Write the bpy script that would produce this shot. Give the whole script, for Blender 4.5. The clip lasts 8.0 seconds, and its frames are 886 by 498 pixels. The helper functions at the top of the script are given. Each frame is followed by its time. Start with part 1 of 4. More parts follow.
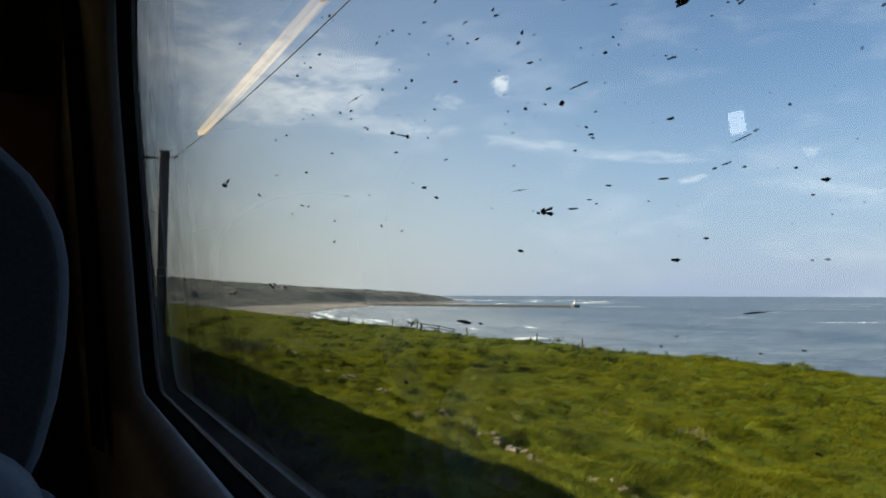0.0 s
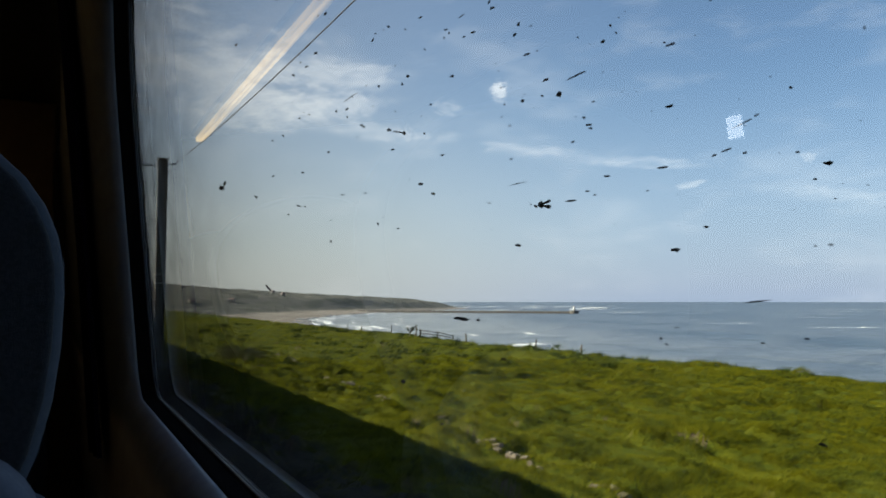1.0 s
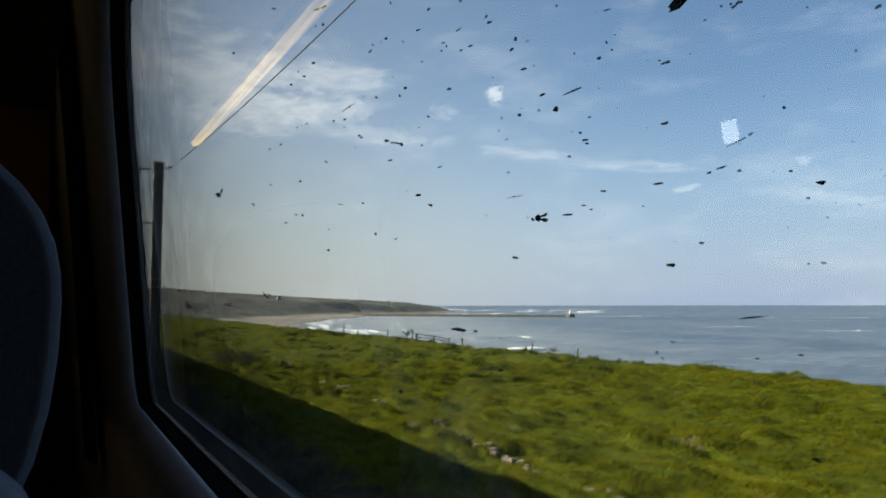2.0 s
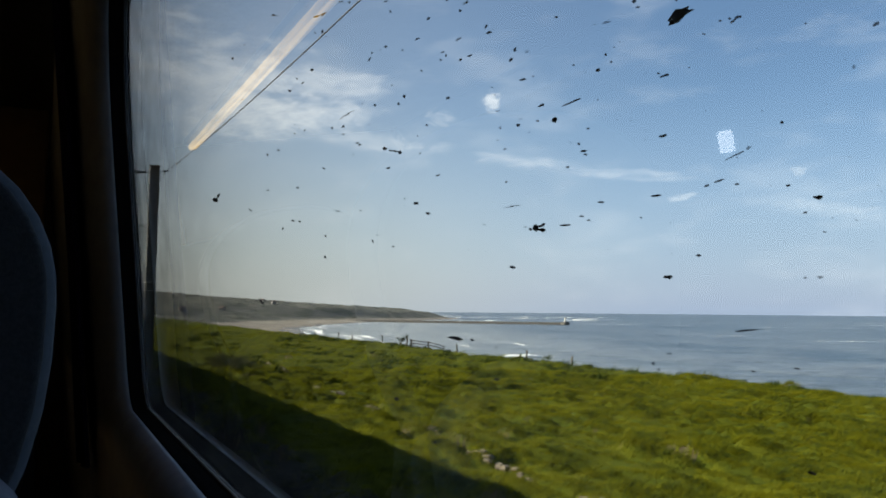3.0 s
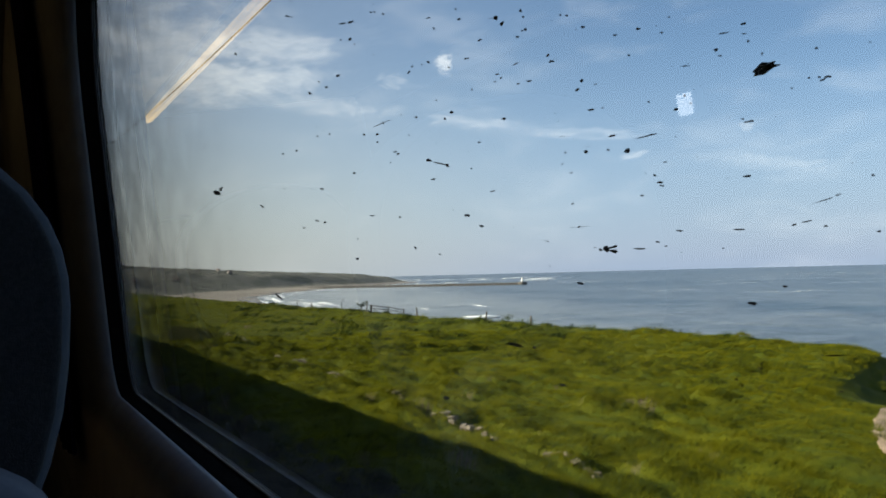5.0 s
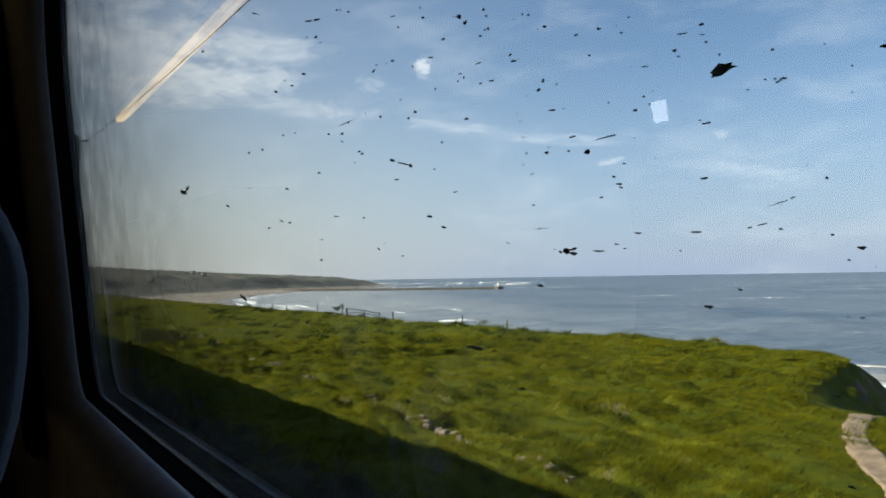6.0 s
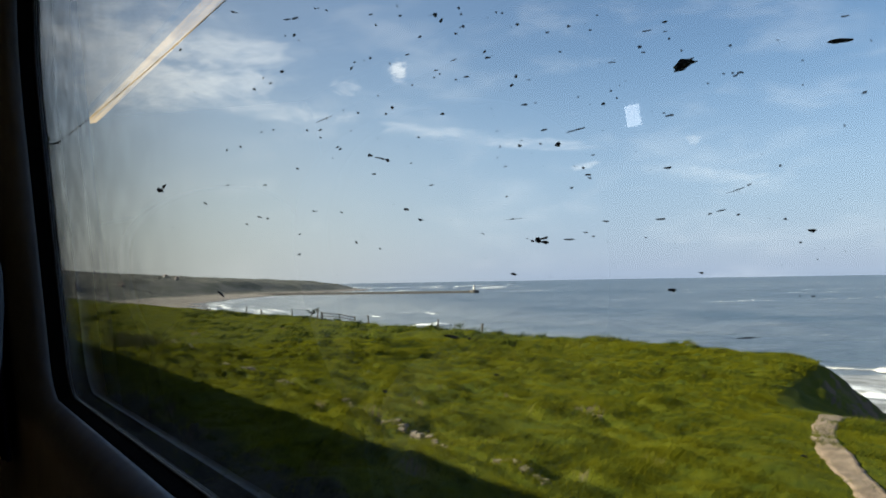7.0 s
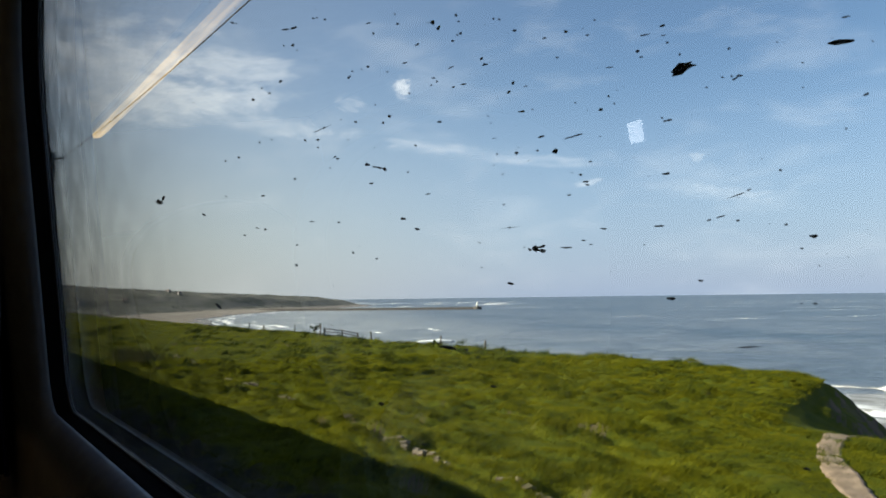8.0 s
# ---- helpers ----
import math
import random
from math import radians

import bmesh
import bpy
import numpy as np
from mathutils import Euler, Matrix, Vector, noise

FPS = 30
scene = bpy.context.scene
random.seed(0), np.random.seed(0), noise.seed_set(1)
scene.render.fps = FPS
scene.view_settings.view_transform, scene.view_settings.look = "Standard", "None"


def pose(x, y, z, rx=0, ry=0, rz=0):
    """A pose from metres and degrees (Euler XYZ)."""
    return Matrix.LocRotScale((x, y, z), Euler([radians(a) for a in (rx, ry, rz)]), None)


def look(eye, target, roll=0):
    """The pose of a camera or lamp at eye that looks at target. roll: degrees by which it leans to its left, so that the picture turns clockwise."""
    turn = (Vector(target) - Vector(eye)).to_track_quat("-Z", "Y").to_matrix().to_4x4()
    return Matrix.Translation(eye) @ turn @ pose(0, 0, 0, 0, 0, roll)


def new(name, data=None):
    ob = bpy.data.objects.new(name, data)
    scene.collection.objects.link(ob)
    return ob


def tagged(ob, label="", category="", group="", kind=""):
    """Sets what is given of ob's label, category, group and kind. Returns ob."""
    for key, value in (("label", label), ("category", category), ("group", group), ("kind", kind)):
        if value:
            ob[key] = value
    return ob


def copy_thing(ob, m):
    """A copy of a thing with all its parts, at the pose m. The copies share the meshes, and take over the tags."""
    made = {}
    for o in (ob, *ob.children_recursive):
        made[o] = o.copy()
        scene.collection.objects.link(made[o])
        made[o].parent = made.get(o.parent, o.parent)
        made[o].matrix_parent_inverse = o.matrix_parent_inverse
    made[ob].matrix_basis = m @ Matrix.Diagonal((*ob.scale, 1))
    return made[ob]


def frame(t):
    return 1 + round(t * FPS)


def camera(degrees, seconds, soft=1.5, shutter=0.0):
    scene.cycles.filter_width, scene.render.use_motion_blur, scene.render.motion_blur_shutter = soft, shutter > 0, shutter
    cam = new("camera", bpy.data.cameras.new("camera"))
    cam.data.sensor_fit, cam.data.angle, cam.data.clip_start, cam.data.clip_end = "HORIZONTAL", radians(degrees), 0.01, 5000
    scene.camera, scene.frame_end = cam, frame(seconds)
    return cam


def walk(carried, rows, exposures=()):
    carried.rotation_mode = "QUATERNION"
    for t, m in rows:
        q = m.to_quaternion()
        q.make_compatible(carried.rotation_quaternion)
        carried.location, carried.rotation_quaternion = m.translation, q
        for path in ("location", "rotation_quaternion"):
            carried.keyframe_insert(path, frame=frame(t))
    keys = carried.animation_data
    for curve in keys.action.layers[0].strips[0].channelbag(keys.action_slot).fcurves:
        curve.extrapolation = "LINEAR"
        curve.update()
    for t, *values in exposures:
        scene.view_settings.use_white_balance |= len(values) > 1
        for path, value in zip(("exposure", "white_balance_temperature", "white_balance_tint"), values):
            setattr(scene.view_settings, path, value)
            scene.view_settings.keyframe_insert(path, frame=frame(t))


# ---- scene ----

# x: out through the window towards the sea, y: along the track, z: up; the origin is the eye at the start
cam = camera(60.0, 8.0, soft=1.8)
PATH = (  # seconds, place, degrees right of the track, up, lean
    (0, 0, 0, 0, 26.56, 3.27, 0.16),
    (0.5, 0, 0, -0.0009, 26.73, 3.51, 0),
    (1, 0.0025, 0.0031, -0.0042, 26.65, 3.75, -0.05),
    (1.5, 0.0018, 0.0016, -0.0026, 26.82, 3.86, -0.31),
    (3, 0, 0.0011, -0.0002, 27.27, 4.5, 0.48),
    (3.5, 0.002, 0.003, -0.0024, 27.43, 4.67, -0.02),
    (4, -0.0112, 0.0031, -0.0045, 27.79, 4.65, -0.59),
    (4.5, -0.0364, 0.0049, 0.0176, 28.7761, 2.569, -1.1839),
    (5, -0.0491, 0.006, 0.0215, 30.4733, 1.7487, -1.4512),
    (6.3, -0.0385, 0.0072, 0.0189, 32.6057, 2.0415, -0.799),
    (6.5, -0.0383, 0.008, 0.0165, 32.9757, 2.0215, -0.779),
    (7, -0.0462, -0.0016, 0.0142, 34.0364, 2.2552, -0.9843),
    (7.5, -0.0444, -0.0006, 0.0127, 33.9181, 2.8367, -0.9056),
    (8, -0.041, 0.0009, 0.0113, 33.815, 3.4694, -0.7619),
)


def sight(x, y, z, right, up, lean):
    a, e = radians(right), radians(up)
    way = Vector((math.sin(a) * math.cos(e), math.cos(a) * math.cos(e), math.sin(e)))
    return look((x, y, z), Vector((x, y, z)) + 10 * way, lean)


EXPOSURE = 1.49
walk(cam, [(t, sight(*row)) for t, *row in PATH], [(0, EXPOSURE), (8, EXPOSURE)])

# ---- sky and sun ----
SUN = Vector((-1.0, 0.7, 0.6)).normalized()
SUN_TURN = math.atan2(SUN.x, SUN.y)
SUN_RISE = math.asin(SUN.z)
sun = new("sun", bpy.data.lights.new("sun", "SUN"))
sun.data.energy, sun.data.angle, sun.data.color = 5.0, radians(0.6), (1.0, 0.91, 0.74)
sun.matrix_world = look(SUN * 100, (0, 0, 0))


class Nodes:
    """Short hand for a node tree."""

    def __init__(self, tree, fresh=True):
        self.tree = tree
        if fresh:
            tree.nodes.clear()

    def fill(self, n, out=0, **given):
        for key, value in given.items():
            sock = n.inputs[int(key[1:])] if key[0] == "i" and key[1:].isdigit() else n.inputs[key.replace("_", " ")]
            self.put(value, sock)
        return n.outputs[out] if len(n.outputs) else None

    def add(self, kind, out=0, **given):
        return self.fill(self.tree.nodes.new(kind), out, **given)

    def put(self, value, sock):
        if isinstance(value, bpy.types.NodeSocket):
            self.tree.links.new(value, sock)
        elif isinstance(value, tuple) and len(value) == 3 and sock.type == "RGBA":
            sock.default_value = (*value, 1)
        else:
            sock.default_value = value

    def math(self, op, a, b=0.0):
        n = self.tree.nodes.new("ShaderNodeMath")
        n.operation = op
        return self.fill(n, i0=a, i1=b)

    def mix(self, f, a, b):
        n = self.tree.nodes.new("ShaderNodeMix")
        n.data_type = "RGBA"
        return self.fill(n, 2, i0=f, i6=a, i7=b)

    def ramp(self, f, lo, hi, a=0.0, b=1.0):
        n = self.tree.nodes.new("ShaderNodeMapRange")
        n.interpolation_type = "SMOOTHSTEP"
        return self.fill(n, i0=f, i1=lo, i2=hi, i3=a, i4=b)

    def noise(self, vec, scale, detail=4.0, rough=0.55):
        return self.add("ShaderNodeTexNoise", Vector=vec, Scale=scale, Detail=detail, Roughness=rough)


world = bpy.data.worlds.new("sky")
scene.world = world
world.use_nodes = True
N = Nodes(world.node_tree)
air = N.tree.nodes.new("ShaderNodeTexSky")
air.sky_type, air.sun_disc, air.sun_elevation, air.sun_rotation = "NISHITA", False, SUN_RISE, SUN_TURN % math.tau
air.air_density, air.dust_density, air.ozone_density, air.altitude = 1.0, 0.7, 3.3, 20.0
sky = air.outputs[0]
way = N.add("ShaderNodeTexCoord", 0)
sep = N.tree.nodes.new("ShaderNodeSeparateXYZ")
N.put(way, sep.inputs[0])
turn = N.math("MULTIPLY", N.math("ARCTAN2", sep.outputs[0], sep.outputs[1]), 57.2958)
rise = N.math("MULTIPLY", N.math("ARCSINE", sep.outputs[2]), 57.2958)
flat = N.add("ShaderNodeCombineXYZ", X=turn, Y=N.math("MULTIPLY", rise, 2.7), Z=0.0)
warp = N.add("ShaderNodeTexNoise", 1, Vector=flat, Scale=0.12, Detail=3.0)
shift = N.tree.nodes.new("ShaderNodeVectorMath")
shift.operation = "MULTIPLY_ADD"
bent = N.fill(shift, i0=warp, i1=(6.0, 6.0, 6.0), i2=flat)
wisp = N.noise(bent, 0.15, 5.0, 0.55)
fine = N.noise(bent, 0.5, 4.0, 0.55)
small = N.noise(bent, 1.1, 5.0, 0.6)
loose = N.math("ADD", N.math("MULTIPLY", N.noise(bent, 0.3, 6.0, 0.6), 0.65), N.math("MULTIPLY", N.noise(bent, 0.9, 6.0, 0.65), 0.35))
cover = None
for a0, e0, wa, we, lean, thick, soft in (
    (9.0, 16.2, 12.0, 3.6, 0.02, 0.9, 0.34),    # wide torn veil
    (3.5, 17.5, 8.0, 4.5, 0.0, 0.7, 0.5),
    (15.0, 14.0, 8.5, 2.2, 0.08, 0.95, 0.38),
    (18.3, 16.5, 5.5, 1.8, -0.12, 0.7, 0.3),
    (19.5, 12.6, 7.5, 0.9, -0.10, 0.5, 0.3),
    (31.5, 11.2, 9.0, 0.75, -0.13, 0.44, 0.1),   # long thin band
    (41.0, 9.9, 5.5, 0.5, -0.08, 0.45, 0.3),
    (31.0, 15.3, 0.85, 0.9, -0.15, 0.85, 0.9),   # small white tuft
    (27.0, 14.2, 1.3, 0.7, -0.1, 0.38, 0.4),
    (44.7, 8.1, 1.05, 0.34, 0.12, 0.42, 0.6),
    (52.3, 9.5, 0.6, 0.5, 0.0, 0.36, 0.5),
    (54.0, 7.0, 5.0, 0.7, -0.2, 0.3, 0.35),
):
    da = N.math("SUBTRACT", turn, a0)
    de = N.math("SUBTRACT", N.math("SUBTRACT", rise, e0), N.math("MULTIPLY", da, lean))
    r2 = N.math("ADD", N.math("POWER", N.math("ABSOLUTE", N.math("DIVIDE", da, wa)), 2.0), N.math("POWER", N.math("ABSOLUTE", N.math("DIVIDE", de, we)), 2.0))
    torn = N.math("ADD", r2, N.math("MULTIPLY", N.math("SUBTRACT", loose if wa > 3 else small, 0.5), 4.2 if wa > 3 else 3.6))
    core = N.ramp(torn, 1.1, -0.2)
    grain = N.ramp(N.math("ADD", N.math("MULTIPLY", wisp, 0.55), N.math("MULTIPLY", fine, 0.45)), 0.46 - soft * 0.5, 0.60)
    c = N.math("MULTIPLY", N.math("MULTIPLY", core, grain), thick)
    cover = c if cover is None else N.math("MAXIMUM", cover, c)
veil = N.math("MULTIPLY", N.ramp(wisp, 0.45, 0.75), 0.16)
cover = N.math("MAXIMUM", cover, veil)
hazy = N.ramp(rise, 17.0, -2.0)
murk = N.mix(N.ramp(turn, 4.0, 48.0), (5.3, 5.4, 5.1), (2.9, 3.65, 5.2))
glare = N.math("MULTIPLY", N.ramp(turn, 50.0, -10.0), N.ramp(rise, 45.0, 5.0))
pale = N.mix(N.math("MULTIPLY", glare, 0.42), sky, (6.6, 7.0, 7.2))
gain = N.mix(N.math("MULTIPLY", hazy, 0.85), pale, murk)
cloudy = N.mix(N.math("MULTIPLY", cover, 0.54), gain, (10.5, 10.4, 10.2))
back = N.add("ShaderNodeBackground", Color=cloudy, Strength=0.06)
N.add("ShaderNodeOutputWorld", Surface=back)

# ---- materials ----


def material(name, base, other=None, rough=0.6, metal=0.0, scale=8.0, bump=0.0, bump_scale=60.0, spec=0.5, random_part=0.0):
    """A surface with two scales of variation and fine relief; sizes in metres."""
    m = bpy.data.materials.new(name)
    m.use_nodes = True
    n = Nodes(m.node_tree)
    pos = n.add("ShaderNodeNewGeometry", 0)
    other = other or tuple(c * 0.7 for c in base)
    f = n.ramp(n.noise(pos, scale, 5.0), 0.3, 0.7)
    g = n.ramp(n.noise(pos, scale * 7.0, 3.0), 0.3, 0.75)
    col = n.mix(f, base, other)
    col = n.mix(n.math("MULTIPLY", g, 0.25), col, tuple(c * 0.6 for c in base))
    if random_part:
        rnd = n.add("ShaderNodeObjectInfo", 5)
        col = n.mix(n.math("MULTIPLY", rnd, random_part), col, tuple(c * 0.45 for c in base))
    shader = n.add("ShaderNodeBsdfPrincipled", Base_Color=col, Metallic=metal, Roughness=n.math("ADD", rough - 0.08, n.math("MULTIPLY", g, 0.16)))
    principled = shader.node
    principled.inputs["Specular IOR Level"].default_value = spec
    if bump:
        h = n.noise(pos, bump_scale, 4.0)
        n.put(n.add("ShaderNodeBump", Strength=0.6, Distance=bump, Height=h), principled.inputs["Normal"])
    n.add("ShaderNodeOutputMaterial", Surface=shader)
    return m


def lamp_material(name, colour, strength, dusty=0.0):
    m = bpy.data.materials.new(name)
    m.use_nodes = True
    n = Nodes(m.node_tree)
    pos = n.add("ShaderNodeNewGeometry", 0)
    worn = n.add("ShaderNodeMapping", Vector=pos, Scale=(60.0, 1.2, 20.0))
    level = n.ramp(n.noise(worn, 1.0, 4.0), 0.3, 0.7, strength * (1 - dusty), strength * (1 + dusty))
    n.add("ShaderNodeOutputMaterial", Surface=n.add("ShaderNodeEmission", Color=colour, Strength=level))
    return m


def glass_material(name, shiny):
    """Clear pane with a thin film of dried dirt; the inner face carries the reflections."""
    m = bpy.data.materials.new(name)
    m.use_nodes = True
    n = Nodes(m.node_tree)
    pos = n.add("ShaderNodeNewGeometry", 0)
    film = n.math("MULTIPLY", n.ramp(n.noise(pos, 9.0, 5.0), 0.25, 0.8), 0.006)
    where = n.tree.nodes.new("ShaderNodeSeparateXYZ")
    n.put(pos, where.inputs[0])
    grime = n.math("ADD", n.math("MULTIPLY", n.ramp(where.outputs[1], 0.5, 1.49), 0.55), n.math("MULTIPLY", n.ramp(where.outputs[2], 0.02, -0.176), 0.05))
    film = n.math("ADD", film, n.math("MULTIPLY", grime, n.ramp(n.noise(pos, 25.0, 4.0), 0.2, 0.7, 0.5, 1.2)))
    one = n.add("ShaderNodeFresnel", IOR=1.5)
    fres = n.math("DIVIDE", n.math("MULTIPLY", one, 2.4), n.math("ADD", n.math("MULTIPLY", one, 1.4), 1.0))
    clear = n.add("ShaderNodeBsdfTransparent", Color=(0.95, 0.97, 0.96))
    dust = n.add("ShaderNodeBsdfTranslucent", Color=(0.03, 0.03, 0.029))
    body = n.add("ShaderNodeMixShader", i0=n.math("ADD", film, 0.003), i1=clear, i2=dust)
    rim = n.math("MAXIMUM", n.ramp(where.outputs[1], 1.33, 1.42), n.ramp(where.outputs[2], -0.169, -0.174))
    crust = n.add("ShaderNodeBsdfTranslucent", Color=(0.17, 0.175, 0.18))
    body = n.add("ShaderNodeMixShader", i0=n.math("MULTIPLY", rim, n.ramp(n.noise(pos, 30.0, 4.0), 0.2, 0.8, 0.35, 0.6)), i1=body, i2=crust)
    if not shiny:
        n.add("ShaderNodeOutputMaterial", Surface=clear)
        return m
    gloss = n.add("ShaderNodeBsdfGlossy", Color=(1.0, 1.0, 1.0), Roughness=0.006)
    n.add("ShaderNodeOutputMaterial", Surface=n.add("ShaderNodeMixShader", i0=fres, i1=body, i2=gloss))
    return m


def thin_dirt():
    """Dried splashes so thin that some light comes through."""
    m = bpy.data.materials.new("thin_dried_dirt")
    m.use_nodes = True
    n = Nodes(m.node_tree)
    pos = n.add("ShaderNodeNewGeometry", 0)
    dark = n.add("ShaderNodeBsdfDiffuse", Color=n.mix(n.noise(pos, 400.0, 3.0), (0.02, 0.018, 0.015), (0.06, 0.05, 0.04)))
    clear = n.add("ShaderNodeBsdfTransparent", Color=(1.0, 1.0, 1.0))
    n.add("ShaderNodeOutputMaterial", Surface=n.add("ShaderNodeMixShader", i0=n.ramp(n.noise(pos, 55.0, 2.0), 0.35, 0.65, 0.25, 0.95), i1=clear, i2=dark))
    return m


def grass_material():
    m = bpy.data.materials.new("grass_blades")
    m.use_nodes = True
    n = Nodes(m.node_tree)
    geo = n.tree.nodes.new("ShaderNodeNewGeometry")
    pos, isle = geo.outputs["Position"], geo.outputs["Random Per Island"]
    patch = n.ramp(n.noise(pos, 0.35, 4.0), 0.3, 0.75, 0.0, 0.7)
    spot = n.ramp(n.noise(pos, 1.6, 3.0), 0.4, 0.7)
    col = n.mix(patch, (0.1411, 0.1373, 0.004276), (0.1059, 0.1138, 0.004276))
    col = n.mix(n.math("MULTIPLY", spot, 0.28), col, (0.05999, 0.07369, 0.004276))
    col = n.mix(n.ramp(isle, 0.6, 1.0, 0.0, 0.3), col, (0.1341, 0.1206, 0.02138))
    diff = n.add("ShaderNodeBsdfPrincipled", Base_Color=col, Roughness=0.7)
    diff.node.inputs["Specular IOR Level"].default_value = 0.05
    thru = n.add("ShaderNodeBsdfTranslucent", Color=n.mix(0.5, col, (0.1129, 0.1273, 0.005702)))
    n.add("ShaderNodeOutputMaterial", Surface=n.add("ShaderNodeMixShader", i0=0.45, i1=diff, i2=thru))
    return m


def ground_material():
    """Turf near by, sand along the shore, scrub and fields far off with haze greyed into their colours, chosen by the
    height and shape of the land.
    """
    m = bpy.data.materials.new("turf_sand_and_hazed_scrub")
    m.use_nodes = True
    n = Nodes(m.node_tree)
    geo = n.tree.nodes.new("ShaderNodeNewGeometry")
    pos = geo.outputs["Position"]
    cut = n.tree.nodes.new("ShaderNodeSeparateXYZ")
    n.put(pos, cut.inputs[0])
    slope = n.tree.nodes.new("ShaderNodeSeparateXYZ")
    n.put(geo.outputs["True Normal"], slope.inputs[0])
    turf = n.mix(n.ramp(n.noise(pos, 0.35, 4.0), 0.35, 0.65), (0.075, 0.079, 0.0045), (0.052, 0.060, 0.0042))
    turf = n.mix(n.math("MULTIPLY", n.ramp(n.noise(pos, 2.5, 4.0), 0.42, 0.62), 0.6), turf, (0.03, 0.048, 0.006))
    # far land is paler and greyer: distance haze is mixed into these colours
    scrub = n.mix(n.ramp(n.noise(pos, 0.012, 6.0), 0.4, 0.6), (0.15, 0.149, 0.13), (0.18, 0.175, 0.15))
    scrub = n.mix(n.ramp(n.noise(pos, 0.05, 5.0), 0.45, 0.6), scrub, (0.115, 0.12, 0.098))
    # near-black ground beside the track, painted to deepen the train's shadow
    shade_tone = n.mix(n.ramp(n.noise(pos, 14.0, 4.0), 0.35, 0.65), (0.016, 0.015, 0.012), (0.034, 0.031, 0.025))
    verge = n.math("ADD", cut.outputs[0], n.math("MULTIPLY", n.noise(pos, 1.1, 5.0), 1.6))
    turf = n.mix(n.ramp(verge, 5.7, 4.9), turf, shade_tone)
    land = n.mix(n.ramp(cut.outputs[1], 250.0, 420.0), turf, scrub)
    clay = n.mix(n.ramp(n.noise(pos, 1.2, 5.0), 0.35, 0.65), (0.1152, 0.0864, 0.0612), (0.0504, 0.0396, 0.0288))
    land = n.mix(n.ramp(slope.outputs[2], 0.72, 0.55), land, clay)
    sand = n.mix(n.ramp(n.noise(pos, 0.03, 5.0), 0.35, 0.65), (0.28, 0.255, 0.22), (0.21, 0.19, 0.165))
    edge = n.math("ADD", cut.outputs[2], n.math("MULTIPLY", n.noise(pos, 0.03, 4.0), 2.0))
    low = n.ramp(edge, -12.8, -13.8)
    col = n.mix(low, land, sand)
    wet = n.ramp(edge, -16.0, -17.0)
    col = n.mix(wet, col, (0.144, 0.1152, 0.0864))
    shader = n.add("ShaderNodeBsdfPrincipled", Base_Color=col, Roughness=n.ramp(wet, 0.0, 1.0, 0.85, 0.18))
    shader.node.inputs["Specular IOR Level"].default_value = 0.04
    n.put(n.add("ShaderNodeBump", Strength=0.8, Distance=0.06, Height=n.noise(pos, 6.0, 6.0)), shader.node.inputs["Normal"])
    n.add("ShaderNodeOutputMaterial", Surface=shader)
    return m


def sea_material():
    m = bpy.data.materials.new("sea_water")
    m.use_nodes = True
    n = Nodes(m.node_tree)
    pos = n.add("ShaderNodeNewGeometry", 0)
    long = n.add("ShaderNodeMapping", Vector=pos, Rotation=(0.0, 0.0, radians(-25)), Scale=(1.0, 0.22, 1.0))
    broad = n.noise(long, 0.012, 4.0)
    swell = n.noise(long, 0.09, 5.0)
    chop = n.noise(pos, 0.9, 5.0, 0.65)
    mid = n.noise(pos, 0.035, 5.0, 0.6)
    col = n.mix(n.ramp(broad, 0.35, 0.65), (0.038, 0.064, 0.092), (0.09, 0.113, 0.14))
    col = n.mix(n.math("MULTIPLY", n.ramp(mid, 0.45, 0.7), 0.6), col, (0.132, 0.152, 0.172))
    crest = n.ramp(n.math("ADD", n.math("MULTIPLY", swell, 0.6), n.math("MULTIPLY", chop, 0.4)), 0.60, 0.70)
    col = n.mix(n.math("MULTIPLY", crest, 0.5), col, (0.55, 0.57, 0.57))
    cut = n.tree.nodes.new("ShaderNodeSeparateXYZ")
    n.put(pos, cut.inputs[0])
    # pale foamy shallows by the beach; the silvery sky glint is in this colour too
    shore = n.math("SUBTRACT", cut.outputs[0], n.math("ADD", n.math("MULTIPLY", cut.outputs[1], 0.48), -43.0))
    churned = n.math("MULTIPLY", n.ramp(shore, 190.0, 5.0), n.ramp(n.math("ADD", n.math("MULTIPLY", broad, 0.5), n.math("MULTIPLY", mid, 0.5)), 0.3, 0.65, 0.35, 0.85))
    col = n.mix(churned, col, (0.33, 0.345, 0.335))
    shader = n.add("ShaderNodeBsdfPrincipled", Base_Color=col, Roughness=0.28, IOR=1.33)
    high = n.math("ADD", n.math("ADD", n.math("MULTIPLY", swell, 1.0), n.math("MULTIPLY", mid, 3.0)), n.math("MULTIPLY", chop, 0.22))
    n.put(n.add("ShaderNodeBump", Strength=1.0, Distance=3.0, Height=high), shader.node.inputs["Normal"])
    n.add("ShaderNodeOutputMaterial", Surface=shader)
    return m


